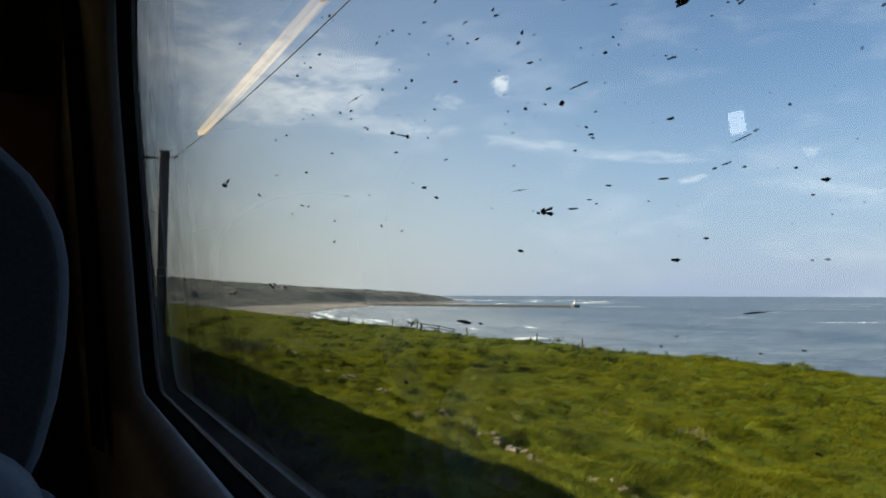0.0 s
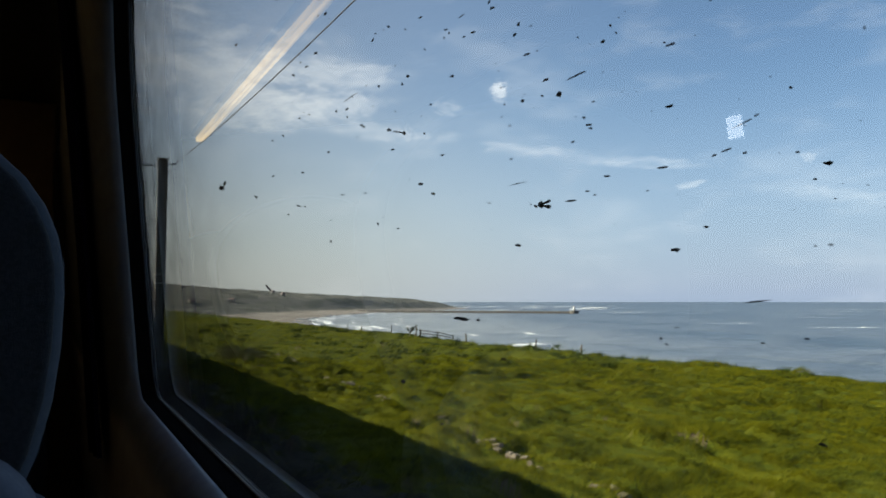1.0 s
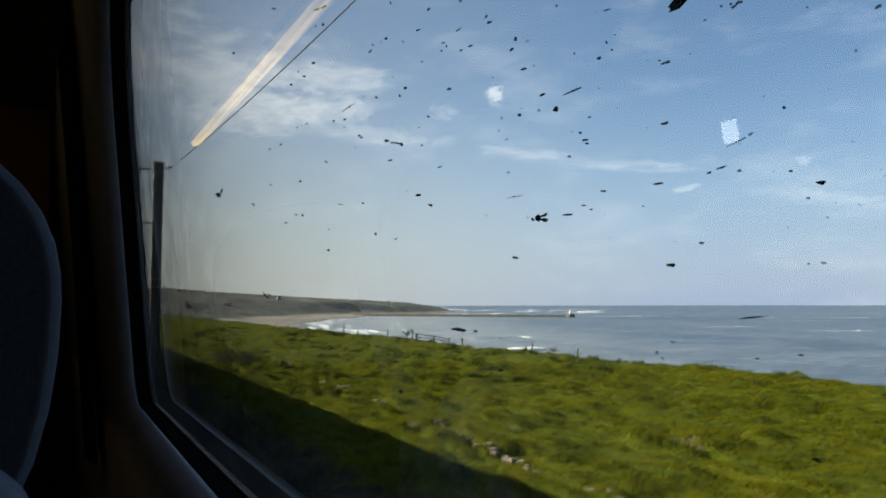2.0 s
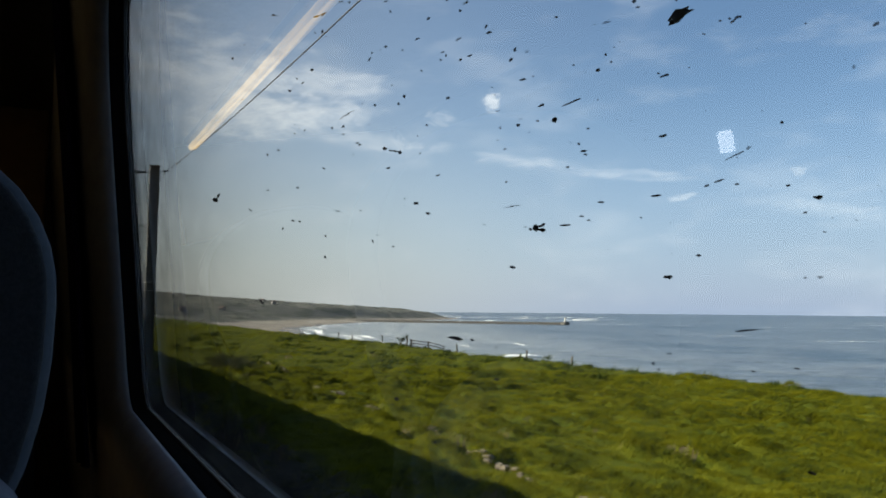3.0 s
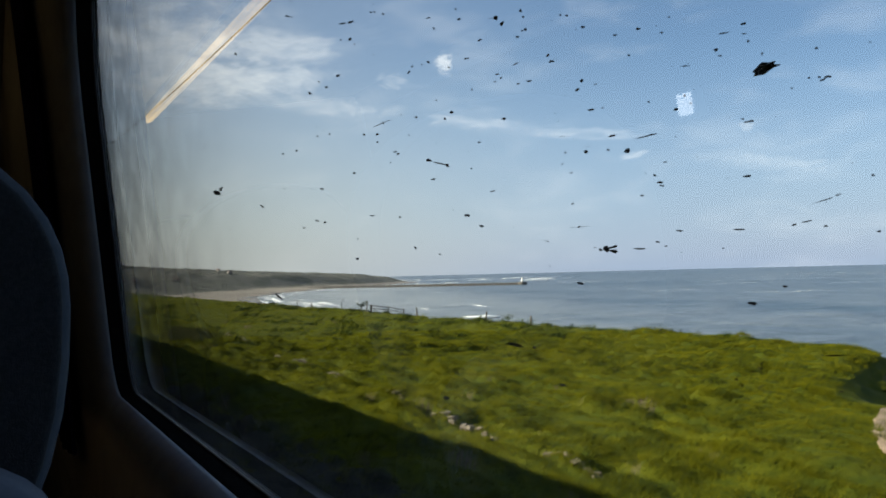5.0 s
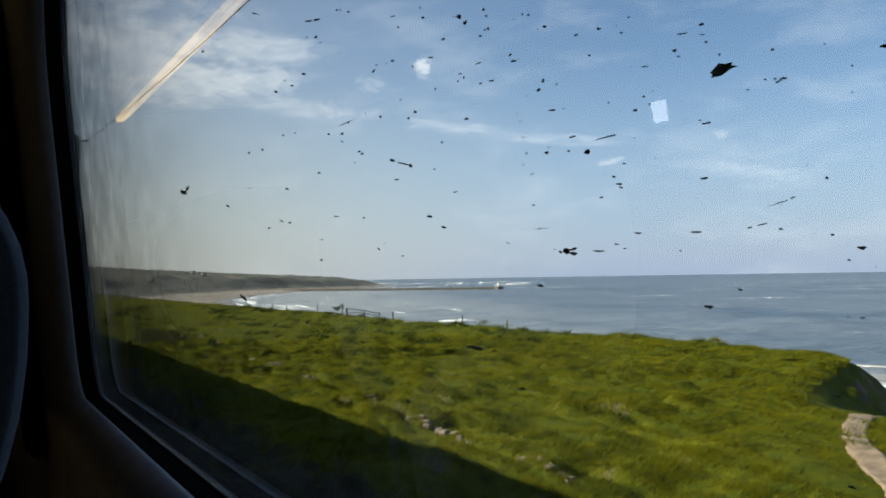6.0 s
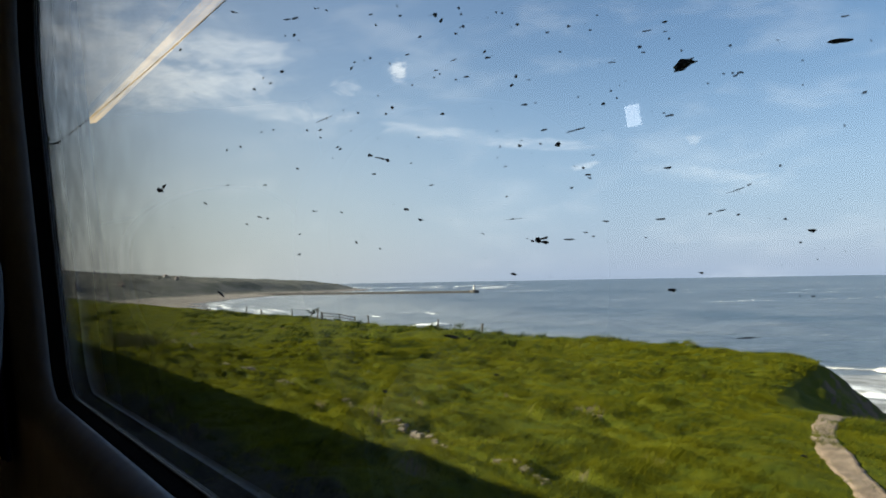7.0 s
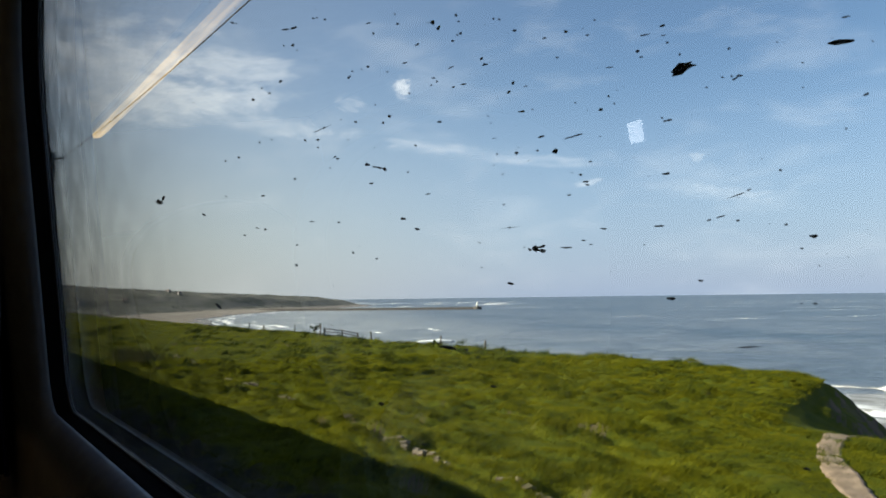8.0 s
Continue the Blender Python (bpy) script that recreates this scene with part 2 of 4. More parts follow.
M_GLASS, M_OUTER = glass_material("window_glass", True), glass_material("outer_glass_face", False)
M_GRASS, M_GROUND, M_SEA = grass_material(), ground_material(), sea_material()
M_RUSH = material("dark_rush_stems", (0.0288, 0.0432, 0.00576), (0.02016, 0.0324, 0.00432), 0.8, scale=1.5, spec=0.05)
def panel_material():
    """Moulded wall lining: cool grey plastic round the glass, warm beige laminate below it."""
    m = material("grey_and_beige_wall_lining", (0.26, 0.275, 0.30), (0.22, 0.235, 0.26), 0.65, scale=5, bump=0.0006, bump_scale=500)
    n = Nodes(m.node_tree, fresh=False)
    shader = next(q for q in n.tree.nodes if q.type == "BSDF_PRINCIPLED")
    grey = shader.inputs["Base Color"].links[0].from_socket
    pos = n.add("ShaderNodeNewGeometry", 0)
    cut = n.tree.nodes.new("ShaderNodeSeparateXYZ")
    n.put(pos, cut.inputs[0])
    beige = n.mix(n.ramp(n.noise(pos, 6.0, 5.0), 0.3, 0.7), (0.72, 0.67, 0.62), (0.60, 0.56, 0.52))
    n.put(n.mix(n.ramp(cut.outputs[2], -0.195, -0.24), grey, beige), shader.inputs["Base Color"])
    return m


M_LINING = panel_material()
M_PANEL = material("grey_wall_panel", (0.48, 0.545, 0.63), (0.42, 0.47, 0.54), 0.55, scale=5, bump=0.0006, bump_scale=500)
M_CEIL = material("cream_ceiling_panel", (0.3, 0.29, 0.265), (0.25, 0.24, 0.22), 0.6, scale=3)
M_FLOOR = material("dark_carpet", (0.085, 0.08, 0.08), (0.06, 0.056, 0.056), 0.95, scale=12, bump=0.003, bump_scale=300)
M_BROWN = material("brown_laminate", (0.22, 0.13, 0.06), (0.15, 0.09, 0.045), 0.45, scale=4)
M_RUBBER = material("black_rubber", (0.008, 0.008, 0.009), (0.012, 0.012, 0.012), 0.9, scale=30, spec=0.02)
M_TRIM = material("brushed_metal_trim", (0.45, 0.45, 0.46), (0.35, 0.35, 0.36), 0.35, 1.0, scale=30)
M_DULL = material("dull_grey_strip", (0.10, 0.10, 0.105), (0.07, 0.07, 0.075), 0.4, scale=30)
M_SEAM = material("dark_grey_strip", (0.05, 0.05, 0.053), (0.035, 0.035, 0.037), 0.5, scale=30)
M_FARWALL = material("dark_brown_wall_panel", (0.10, 0.07, 0.048), (0.075, 0.053, 0.036), 0.7, scale=4)
M_SEAT = material("dark_blue_seat_cloth", (0.008, 0.0105, 0.015), (0.006, 0.008, 0.011), 0.9, scale=40, bump=0.0015, bump_scale=900)
M_EDGE = material("grey_blue_seat_leather", (0.062, 0.072, 0.092), (0.05, 0.06, 0.077), 0.9, scale=25, bump=0.0006, bump_scale=500, spec=0.15)
M_BOLSTER = material("light_grey_blue_seat_cloth", (0.12, 0.132, 0.16), (0.095, 0.105, 0.13), 0.9, scale=30, bump=0.001, bump_scale=700, spec=0.1)
M_CURTAIN = material("purple_curtain_cloth", (0.028, 0.022, 0.085), (0.018, 0.014, 0.055), 0.95, scale=20, spec=0.0)
M_SHELL = material("painted_carriage_side", (0.10, 0.11, 0.16), (0.07, 0.08, 0.12), 0.4, scale=2)
M_STEEL = material("galvanised_mast_steel", (0.23, 0.208, 0.17), (0.17, 0.15, 0.125), 0.6, 0.2, scale=3, bump=0.001, bump_scale=90)
M_DARKSTEEL = material("weathered_arm_steel", (0.10, 0.10, 0.10), (0.06, 0.06, 0.06), 0.6, 0.4, scale=10)
M_CLAY = material("brown_insulator_glaze", (0.12, 0.05, 0.03), None, 0.25, scale=20)
M_WIRE = material("oxidised_copper_wire", (0.05, 0.045, 0.04), None, 0.6, 0.3, scale=20)
M_STONE = material("lichened_sandstone", (0.2088, 0.1728, 0.1188), (0.1368, 0.1116, 0.0756), 0.9, scale=5, bump=0.02, bump_scale=14, random_part=0.7)
M_DIRT = material("dried_black_dirt", (0.012, 0.011, 0.010), (0.03, 0.027, 0.022), 0.9, scale=300)
M_THIN = thin_dirt()
M_PATH = material("trodden_earth_path", (0.25, 0.185, 0.125), (0.12, 0.085, 0.052), 0.95, scale=4.5, bump=0.03, bump_scale=22)
M_FOAM = material("white_sea_foam", (0.82, 0.84, 0.84), (0.6, 0.64, 0.66), 0.7, scale=0.4, bump=0.2, bump_scale=2)
M_WHITE = material("white_painted_masonry", (0.75, 0.74, 0.71), (0.65, 0.64, 0.61), 0.7, scale=0.6)
M_PIER = material("grey_pier_masonry", (0.13, 0.12, 0.105), (0.095, 0.088, 0.078), 0.9, scale=0.15)
M_POST = material("grey_weathered_wood", (0.1152, 0.0972, 0.0756), (0.072, 0.0612, 0.0468), 0.9, scale=9)
M_STRIP = lamp_material("warm_strip_light", (1.0, 0.66, 0.22), 0.21, 0.6)
M_LAMP = lamp_material("cool_white_lamp", (0.9, 0.95, 1.0), 1.05)

# ---- small builders ----


def part(name, bm, mat, parent=None, label="", smooth=True):
    me = bpy.data.meshes.new(name)
    bmesh.ops.recalc_face_normals(bm, faces=bm.faces)
    bm.to_mesh(me)
    bm.free()
    if smooth:
        for f in me.polygons:
            f.use_smooth = True
    me.materials.append(mat)
    ob = new(name, me)
    if parent:
        ob.parent = parent
        ob.matrix_parent_inverse = parent.matrix_basis.inverted()
    if label:
        ob["label"] = label
    return ob


def box(bm, x0, x1, y0, y1, z0, z1, bevel=0.0):
    got = bmesh.ops.create_cube(bm, size=1, matrix=Matrix.Translation(((x0 + x1) / 2, (y0 + y1) / 2, (z0 + z1) / 2)) @ Matrix.Diagonal((x1 - x0, y1 - y0, z1 - z0, 1)))
    if bevel:
        edges = list({e for v in got["verts"] for e in v.link_edges})
        bmesh.ops.bevel(bm, geom=edges, offset=bevel, segments=2, affect="EDGES", profile=0.5)
    return bm


def tube(bm, a, b, r0, r1=None, n=10):
    a, b = Vector(a), Vector(b)
    m = Matrix.Translation((a + b) / 2) @ (b - a).to_track_quat("Z", "Y").to_matrix().to_4x4()
    bmesh.ops.create_cone(bm, cap_ends=True, segments=n, radius1=r0, radius2=r0 if r1 is None else r1, depth=(b - a).length, matrix=m)
    return bm


def lean_x(z, off=0.0):
    """The pane leans inwards at the top."""
    return 0.15 - 0.0972 * z + off


def round_loop(y0, y1, z0, z1, low, top=None, n=8):
    pts = []
    top = low if top is None else top
    for sy, sz, r, a0 in ((y1, z1, top, 0), (y0, z1, top, 90), (y0, z0, low, 180), (y1, z0, low, 270)):
        cy, cz = sy + (r if sy == y0 else -r), sz + (r if sz == z0 else -r)
        for i in range(n + 1):
            a = radians(a0 + 90 * i / n)
            pts.append((cy + r * math.cos(a), cz + r * math.sin(a)))
    return pts


def skin(loops, closed=True):
    """Bridges loops of (y, z) points, each with its distance from the pane's plane, into one ring."""
    bm = bmesh.new()
    rings = [[bm.verts.new((lean_x(z, off), y, z)) for y, z in pts] for pts, off in loops]
    pairs = list(zip(rings, rings[1:])) + ([(rings[-1], rings[0])] if closed else [])
    for a, b in pairs:
        for i in range(len(a)):
            j = (i + 1) % len(a)
            bm.faces.new((a[i], a[j], b[j], b[i]))
    return bm


# ---- carriage ----
WY0, WY1, WZ0, WZ1 = -1.15, 1.485, -0.176, 0.58


def grown(d, r):
    return round_loop(WY0 - d, WY1 + d, WZ0 - d, WZ1 + d, r, r + 0.2)


wall_window = part("wall_window", skin([
    (grown(0.012, 0.077), 0.008), (grown(0.012, 0.077), -0.024), (grown(0.0, 0.065), -0.0275), (grown(0.001, 0.066), -0.033), (grown(0.005, 0.07), -0.041), (grown(0.013, 0.076), -0.0485),
    (grown(0.026, 0.087), -0.0555), (grown(0.046, 0.102), -0.062), (grown(0.08, 0.125), -0.069), (grown(0.13, 0.15), -0.075), (grown(0.2, 0.2), -0.08),
    (round_loop(-2.6, 5.6, -1.16, 0.98, 0.02), -0.08), (round_loop(-2.6, 5.6, -1.16, 0.98, 0.02), 0.008)]), M_LINING)
tagged(wall_window, "moulded grey plastic wall panel round the carriage window", "wall", kind="structure")

window = new("window_1")
window.matrix_basis = pose(0.15, 0.2, 0.2)
bpy.context.view_layer.update()
tagged(window, "wide dirty carriage window in a black rubber seal", "window", kind="structure")
seal = part("rubber_seal", skin([(grown(0.011, 0.076), 0.0065), (grown(0.0, 0.065), 0.0065), (grown(0.0, 0.065), -0.003), (grown(0.002, 0.067), -0.006), (grown(-0.0008, 0.0645), -0.010), (grown(0.002, 0.067), -0.014),
    (grown(-0.0008, 0.0645), -0.019), (grown(0.0015, 0.0665), -0.0225), (grown(0.0005, 0.0655), -0.027), (grown(0.011, 0.076), -0.0235)]), M_RUBBER, window, "black ribbed rubber window seal")
part("trim_strip", skin([(grown(0.0005, 0.065), -0.0045), (grown(-0.0010, 0.0640), -0.0035), (grown(-0.0013, 0.0637), -0.0012), (grown(0.0005, 0.065), -0.0005)]), M_DULL, seal, "thin dull grey strip at the foot of the seal")
bm = bmesh.new()
pts = grown(-0.0005, 0.065)
va = [bm.verts.new((lean_x(z, 0.0), y, z)) for y, z in pts]
vb = [bm.verts.new((lean_x(z, 0.006), y, z)) for y, z in pts]
bm.faces.new(va)
bm.faces.new(vb).material_index = 1
for i in range(len(pts)):
    bm.faces.new((va[i], va[i - 1], vb[i - 1], vb[i])).material_index = 1
pane = part("pane", bm, M_GLASS, window, "clear glass pane with a film of dirt", smooth=False)
pane.data.materials.append(M_OUTER)
pane.visible_shadow = False


def plate(name, dims, mat, label, category, bevel=0.0):
    return tagged(part(name, box(bmesh.new(), *dims, bevel=bevel), mat, smooth=False), label, category, kind="structure")


def roof_profile():
    return [(0.235, -2.35), (0.255, -1.0), (0.215, -0.4), (0.12, 0.62), (0.02, 0.98), (-0.25, 1.2), (-0.7, 1.34), (-1.2, 1.38), (-1.7, 1.34), (-2.15, 1.2), (-2.42, 0.98), (-2.52, 0.62), (-2.62, -0.4), (-2.66, -1.0), (-2.64, -2.35)]


def shell(name, y0, y1, label):
    """A stretch of the carriage's outer skin, 30 mm thick."""
    bm = bmesh.new()
    prof = roof_profile()
    cx = -1.2
    rings = []
    for y in (y0, y1):
        rings.append([bm.verts.new((x, y, z)) for x, z in prof])
        rings.append([bm.verts.new((x + (0.03 if x < cx else -0.03), y, z - (0.03 if z > 0.9 else 0))) for x, z in prof])
    o0, i0, o1, i1 = rings
    for i in range(len(prof) - 1):
        bm.faces.new((o0[i], o0[i + 1], o1[i + 1], o1[i]))
        bm.faces.new((i0[i], i1[i], i1[i + 1], i0[i + 1]))
        bm.faces.new((o0[i], i0[i], i0[i + 1], o0[i + 1]))
        bm.faces.new((o1[i], o1[i + 1], i1[i + 1], i1[i]))
    for a in (0, len(prof) - 1):
        bm.faces.new((o0[a], o1[a], i1[a], i0[a]))
    return tagged(part(name, bm, M_SHELL, smooth=False), label, "train carriage", "carriages of the train", "structure")


def shell_half():
    """The stretch with the window: the skin stops above and below the opening."""
    bm = bmesh.new()
    prof = roof_profile()
    for run in (prof[:2], prof[4:]):
        for y0, y1 in ((-2.7, 5.7),):
            a = [bm.verts.new((x, y0, z)) for x, z in run]
            b = [bm.verts.new((x, y1, z)) for x, z in run]
            c = [bm.verts.new((x * 0.985 - 0.018, y0, z - 0.02)) for x, z in run]
            d = [bm.verts.new((x * 0.985 - 0.018, y1, z - 0.02)) for x, z in run]
            for i in range(len(run) - 1):
                bm.faces.new((a[i], a[i + 1], b[i + 1], b[i]))
                bm.faces.new((c[i], d[i], d[i + 1], c[i + 1]))
                bm.faces.new((a[i], c[i], c[i + 1], a[i + 1]))
                bm.faces.new((b[i], b[i + 1], d[i + 1], d[i]))
            for i in (0, len(run) - 1):
                bm.faces.new((a[i], b[i], d[i], c[i]))
    return tagged(part("carriage_shell", bm, M_SHELL, smooth=False), "dark painted outer skin of the train carriage", "train carriage", "carriages of the train", "structure")


shell("carriage_shell", 5.72, 165, "dark painted outer skin of the train")
shell("carriage_shell", -60, -2.72, "dark painted outer skin of the train")
shell_half()
plate("floor", (-2.55, 0.22, -2.7, 5.7, -1.22, -1.17), M_FLOOR, "dark carpeted carriage floor", "floor")
plate("ceiling", (-2.45, 0.03, -2.7, 5.7, 0.985, 1.02), M_CEIL, "cream ceiling panels of the carriage", "ceiling")
plate("wall_far", (-2.5, -2.44, -2.6, 5.6, -1.165, 0.98), M_FARWALL, "dark brown panelled far wall of the carriage", "wall")
plate("wall_end_1", (-2.43, 0.2, 5.61, 5.66, -1.165, 0.98), M_FARWALL, "dark brown laminate end wall of the carriage", "wall")
plate("wall_end_2", (-2.43, 0.2, -2.66, -2.61, -1.165, 0.98), M_FARWALL, "dark brown laminate end wall of the carriage", "wall")

rack = new("luggage_rack")
rack.matrix_basis = pose(-0.3, 2, 0.84)
bpy.context.view_layer.update()
tagged(rack, "overhead luggage rack with a warm light strip along its edge", "luggage rack")
part("shelf", box(bmesh.new(), -0.53, 0.0, -2.55, 4.6, 0.83, 0.86, 0.008), M_DULL, rack)
part("light_strip", box(bmesh.new(), -0.612, -0.565, -2.55, 4.6, 0.788, 0.815, 0.006), M_STRIP, rack, "warm yellow light strip")
part("edge_rail", box(bmesh.new(), -0.63, -0.54, -2.55, 4.6, 0.82, 0.85, 0.006), M_SEAM, rack, "dark edge rail")
for y in (-1.8, 0.3, 2.4, 4.3):
    part("bracket", box(bmesh.new(), -0.03, 0.02, y - 0.02, y + 0.02, 0.862, 0.985), M_TRIM, rack)

lamp = new("wall_lamp")
lamp.matrix_basis = pose(-2.44, 2.26, 0.2)
bpy.context.view_layer.update()
tagged(lamp, "small square white wall lamp on the far wall", "lamp")
part("housing", box(bmesh.new(), -2.438, -2.40, 2.29, 2.44, 0.185, 0.325, 0.006), M_PANEL, lamp)
part("diffuser", box(bmesh.new(), -2.402, -2.385, 2.325, 2.40, 0.205, 0.30, 0.004), M_LAMP, lamp, "glowing white diffuser")


def pad(x0, x1, z_mid, up, down, y0, y1, power, edge, n=40):
    """A padded slab with a rounded outline and rolled edges, in the plane across the carriage."""
    bm = bmesh.new()
    cx, hw = (x0 + x1) / 2, (x1 - x0) / 2
    layers = []
    for inset, y in ((edge, y0), (edge * 0.45, y0 + edge * 0.12), (edge * 0.12, y0 + edge * 0.45), (0, y0 + edge), (0, y1 - edge), (edge * 0.3, y1 - edge * 0.3), (edge, y1)):
        ring = []
        for i in range(n):
            a = math.tau * i / n
            c, s = math.cos(a), math.sin(a)
            k = (abs(c) ** power + abs(s) ** power) ** (-1 / power)
            h = (up if s > 0 else down) - inset
            ring.append(bm.verts.new((cx + (hw - inset) * c * k, y, z_mid + h * s * k)))
        layers.append(ring)
    for a, b in zip(layers, layers[1:]):
        for i in range(n):
            bm.faces.new((a[i], a[(i + 1) % n], b[(i + 1) % n], b[i]))
    bm.faces.new(layers[0])
    bm.faces.new(layers[-1])
    return bm


def seat(y, x_edge, pad_mat):
    """A seat whose face is turned to the window seat behind it."""
    ob = new("train_seat")
    ob.matrix_basis = pose(x_edge - 0.22, y, -1.17)
    bpy.context.view_layer.update()
    tagged(ob, "dark blue cloth train seat with grey-blue leather edging", "seat", "train seats")
    x1, x0 = x_edge, x_edge - 0.41
    headrest = part("headrest", pad(x0, x1, 0.0, 0.16, 0.28, y, y + 0.085, 2.3, 0.016), M_EDGE, ob, "grey-blue leather headrest edge")
    part("headrest_panel", pad(x0 + 0.007, x1 - 0.007, 0.0, 0.153, 0.273, y - 0.004, y + 0.03, 2.3, 0.006), M_SEAT, headrest, "dark cloth headrest panel")
    part("backrest", pad(x0 - 0.015, x1 - 0.003, -0.55, 0.425, 0.30, y - 0.01, y + 0.12, 5.0, 0.03), M_SEAT, ob, "dark blue cloth backrest")
    part("bolster", pad(x1 - 0.308, x1 - 0.012, -0.177, 0.08, 0.3, y - 0.09, y - 0.012, 2.3, 0.02), pad_mat, ob, "padded bolster")
    part("seat_cushion", box(bmesh.new(), x0 - 0.02, x1, y + 0.05, y + 0.52, -0.78, -0.66, 0.04), M_SEAT, ob)
    part("seat_base", box(bmesh.new(), x0 + 0.05, x1 - 0.05, y + 0.1, y + 0.45, -1.168, -0.78, 0.02), M_RUBBER, ob)
    return ob


front_seat = seat(0.71, 0.008, M_BOLSTER)
part("side_wing", pad(-0.075, 0.012, -0.2, 0.05, 0.28, 0.675, 0.70, 2.6, 0.011), M_EDGE, front_seat, "dark blue padded side wing")
seat(1.66, 0.0, M_SEAT)
seat(2.61, 0.0, M_SEAT)
partition = part("partition", box(bmesh.new(), -0.3, -0.02, 3.6, 3.64, -1.168, 0.825, 0.01), M_BROWN, smooth=False)
tagged(partition, "brown laminate draught screen across the carriage", "partition", kind="structure")

bm = bmesh.new()
cols = []
for i in range(41):
    u = i / 40
    y, off = 1.59 + 0.27 * u, -0.096 + 0.008 * math.sin(u * 40) + 0.003 * math.sin(u * 17)
    cols.append([bm.verts.new((lean_x(z, off - 0.02 * max(0.0, -z)), y + 0.01 * z * math.sin(u * 23), z)) for z in (0.97, 0.5, 0.1, -0.3)])
for a, b in zip(cols, cols[1:]):
    for i in range(3):
        bm.faces.new((a[i], b[i], b[i + 1], a[i + 1]))
bmesh.ops.solidify(bm, geom=list(bm.faces), thickness=0.003)
tagged(part("curtain", bm, M_CURTAIN), "dark purple curtain gathered beside the window pillar", "curtain")

# ---- land and sea ----
SEA = -18.0
COAST_Y = (-400, 60, 150, 300, 419, 557, 700, 850, 950, 1027, 1100, 1250, 1400, 1600, 2200, 5000)
COAST_X = (46, 52, 75, 130, 158, 170, 215, 300, 385, 450, 525, 680, 765, 720, 500, 400)
RIDGE_AT = (-60, 0, 6.9, 14, 20, 24.5, 27.0, 28.6, 40)
RIDGE_Z = (34, 31, 25, 13.5, 5.0, 0.5, -2.5, -9, -13)


def smooth(t):
    t = np.clip(t, 0, 1)
    return t * t * (3 - 2 * t)


def lumps(x, y, size, seed):
    """Soft even bumps from a few crossing waves, -1 to 1."""
    r = np.random.RandomState(seed)
    out = np.zeros_like(x)
    for i in range(9):
        a, f, p = r.uniform(0, math.tau), r.uniform(0.5, 1.9) / size, r.uniform(0, math.tau)
        bend = 0.8 * np.sin((x * math.sin(a * 2) + y * math.cos(a * 3)) * f * 0.6 + p * 2)
        out += np.sin((x * math.cos(a) + y * math.sin(a)) * f * math.tau + p + bend)
    return out / 4.5


def tussock(x, y):
    """Low grassy humps, drawn out along the wind."""
    return lumps(x, y * 0.3, 0.6, 8) * (0.7 + 0.5 * lumps(x, y, 4.0, 9))


def crest(y):
    return 14.0 + 11 * smooth((y - 9.6) / 6.6)


TRACK_X = (4.0, 6.5, 9.1, 11.0, 12.4, 13.6, 15.0, 18.0)
TRACK_Y = (-0.5, 2.0, 4.5, 6.1, 7.15, 7.9, 8.5, 9.4)


def off_track(x, y):
    """Rough distance from the footpath's middle line."""
    return np.abs(y - np.interp(x, TRACK_X, TRACK_Y)) * 0.75 + 3 * np.clip(x - 21, 0, None) + 3 * np.clip(4 - x, 0, None)


def land(x, y):
    x, y = np.asarray(x, float), np.asarray(y, float)
    coast = np.interp(y, COAST_Y, COAST_X) + 6 * lumps(x * 0, y, 130.0, 5) * smooth((y - 350) / 200)
    inland = coast - x
    field = -2.72 - 0.010 * np.clip(x - 4, 0, 30) + 0.06 * lumps(x, y, 2.2, 1) + 0.10 * lumps(x, y, 7.0, 2) + 0.165 * tussock(x, y) * smooth((90 - np.hypot(x, y)) / 40) * smooth((off_track(x, y) - 0.5) / 1.2)
    field = field * smooth((x - 1.5) / 2.0) - 2.7 * (1 - smooth((x - 1.5) / 2.0))
    edge = crest(y) + 0.8 * lumps(x * 0, y, 14.0, 3) * smooth((y - 12) / 20)
    t = np.clip((x - edge) / np.maximum(coast - edge, 5), 0, 1)
    near = field + (SEA - field) * (1 - (1 - smooth(t * 0.9 + 0.02 * t)) ** 1.6) + 0.3 * lumps(x, y, 5.0, 4) * smooth(t * 4) * smooth((1 - t) * 4)
    r, a = np.hypot(x, y), np.degrees(np.arctan2(x, y))
    beach = SEA + 3.2 * np.clip(inland / 95, 0, 1)
    ridge = np.interp(a, RIDGE_AT, RIDGE_Z)
    rear = smooth((y - 950) / 200)
    up = smooth((inland - 85 + 75 * rear) / (160 - 90 * rear)) * smooth((r - 520) / 900)
    bluff = 3.5 * smooth((inland - 90) / 40)
    far = beach + bluff + (ridge - SEA - 6.7) * up + (1.3 * lumps(x, y, 120.0, 6) + 0.7 * lumps(x, y, 38.0, 7)) * smooth((inland - 100) / 120)
    w = smooth((y - 230) / 260)
    z = near * (1 - w) + far * w
    bed = SEA - np.minimum(7, 0.05 * np.maximum(0, -inland)) - 0.05
    return np.where(inland < 0, bed, z)


def sheet(name, verts, faces, mat, parent=None):
    me = bpy.data.meshes.new(name)
    me.from_pydata([tuple(v) for v in verts], [], faces)
    me.materials.append(mat)
    for f in me.polygons:
        f.use_smooth = True
    ob = new(name, me)
    if parent:
        ob.parent = parent
        ob.matrix_parent_inverse = parent.matrix_basis.inverted()
    return ob


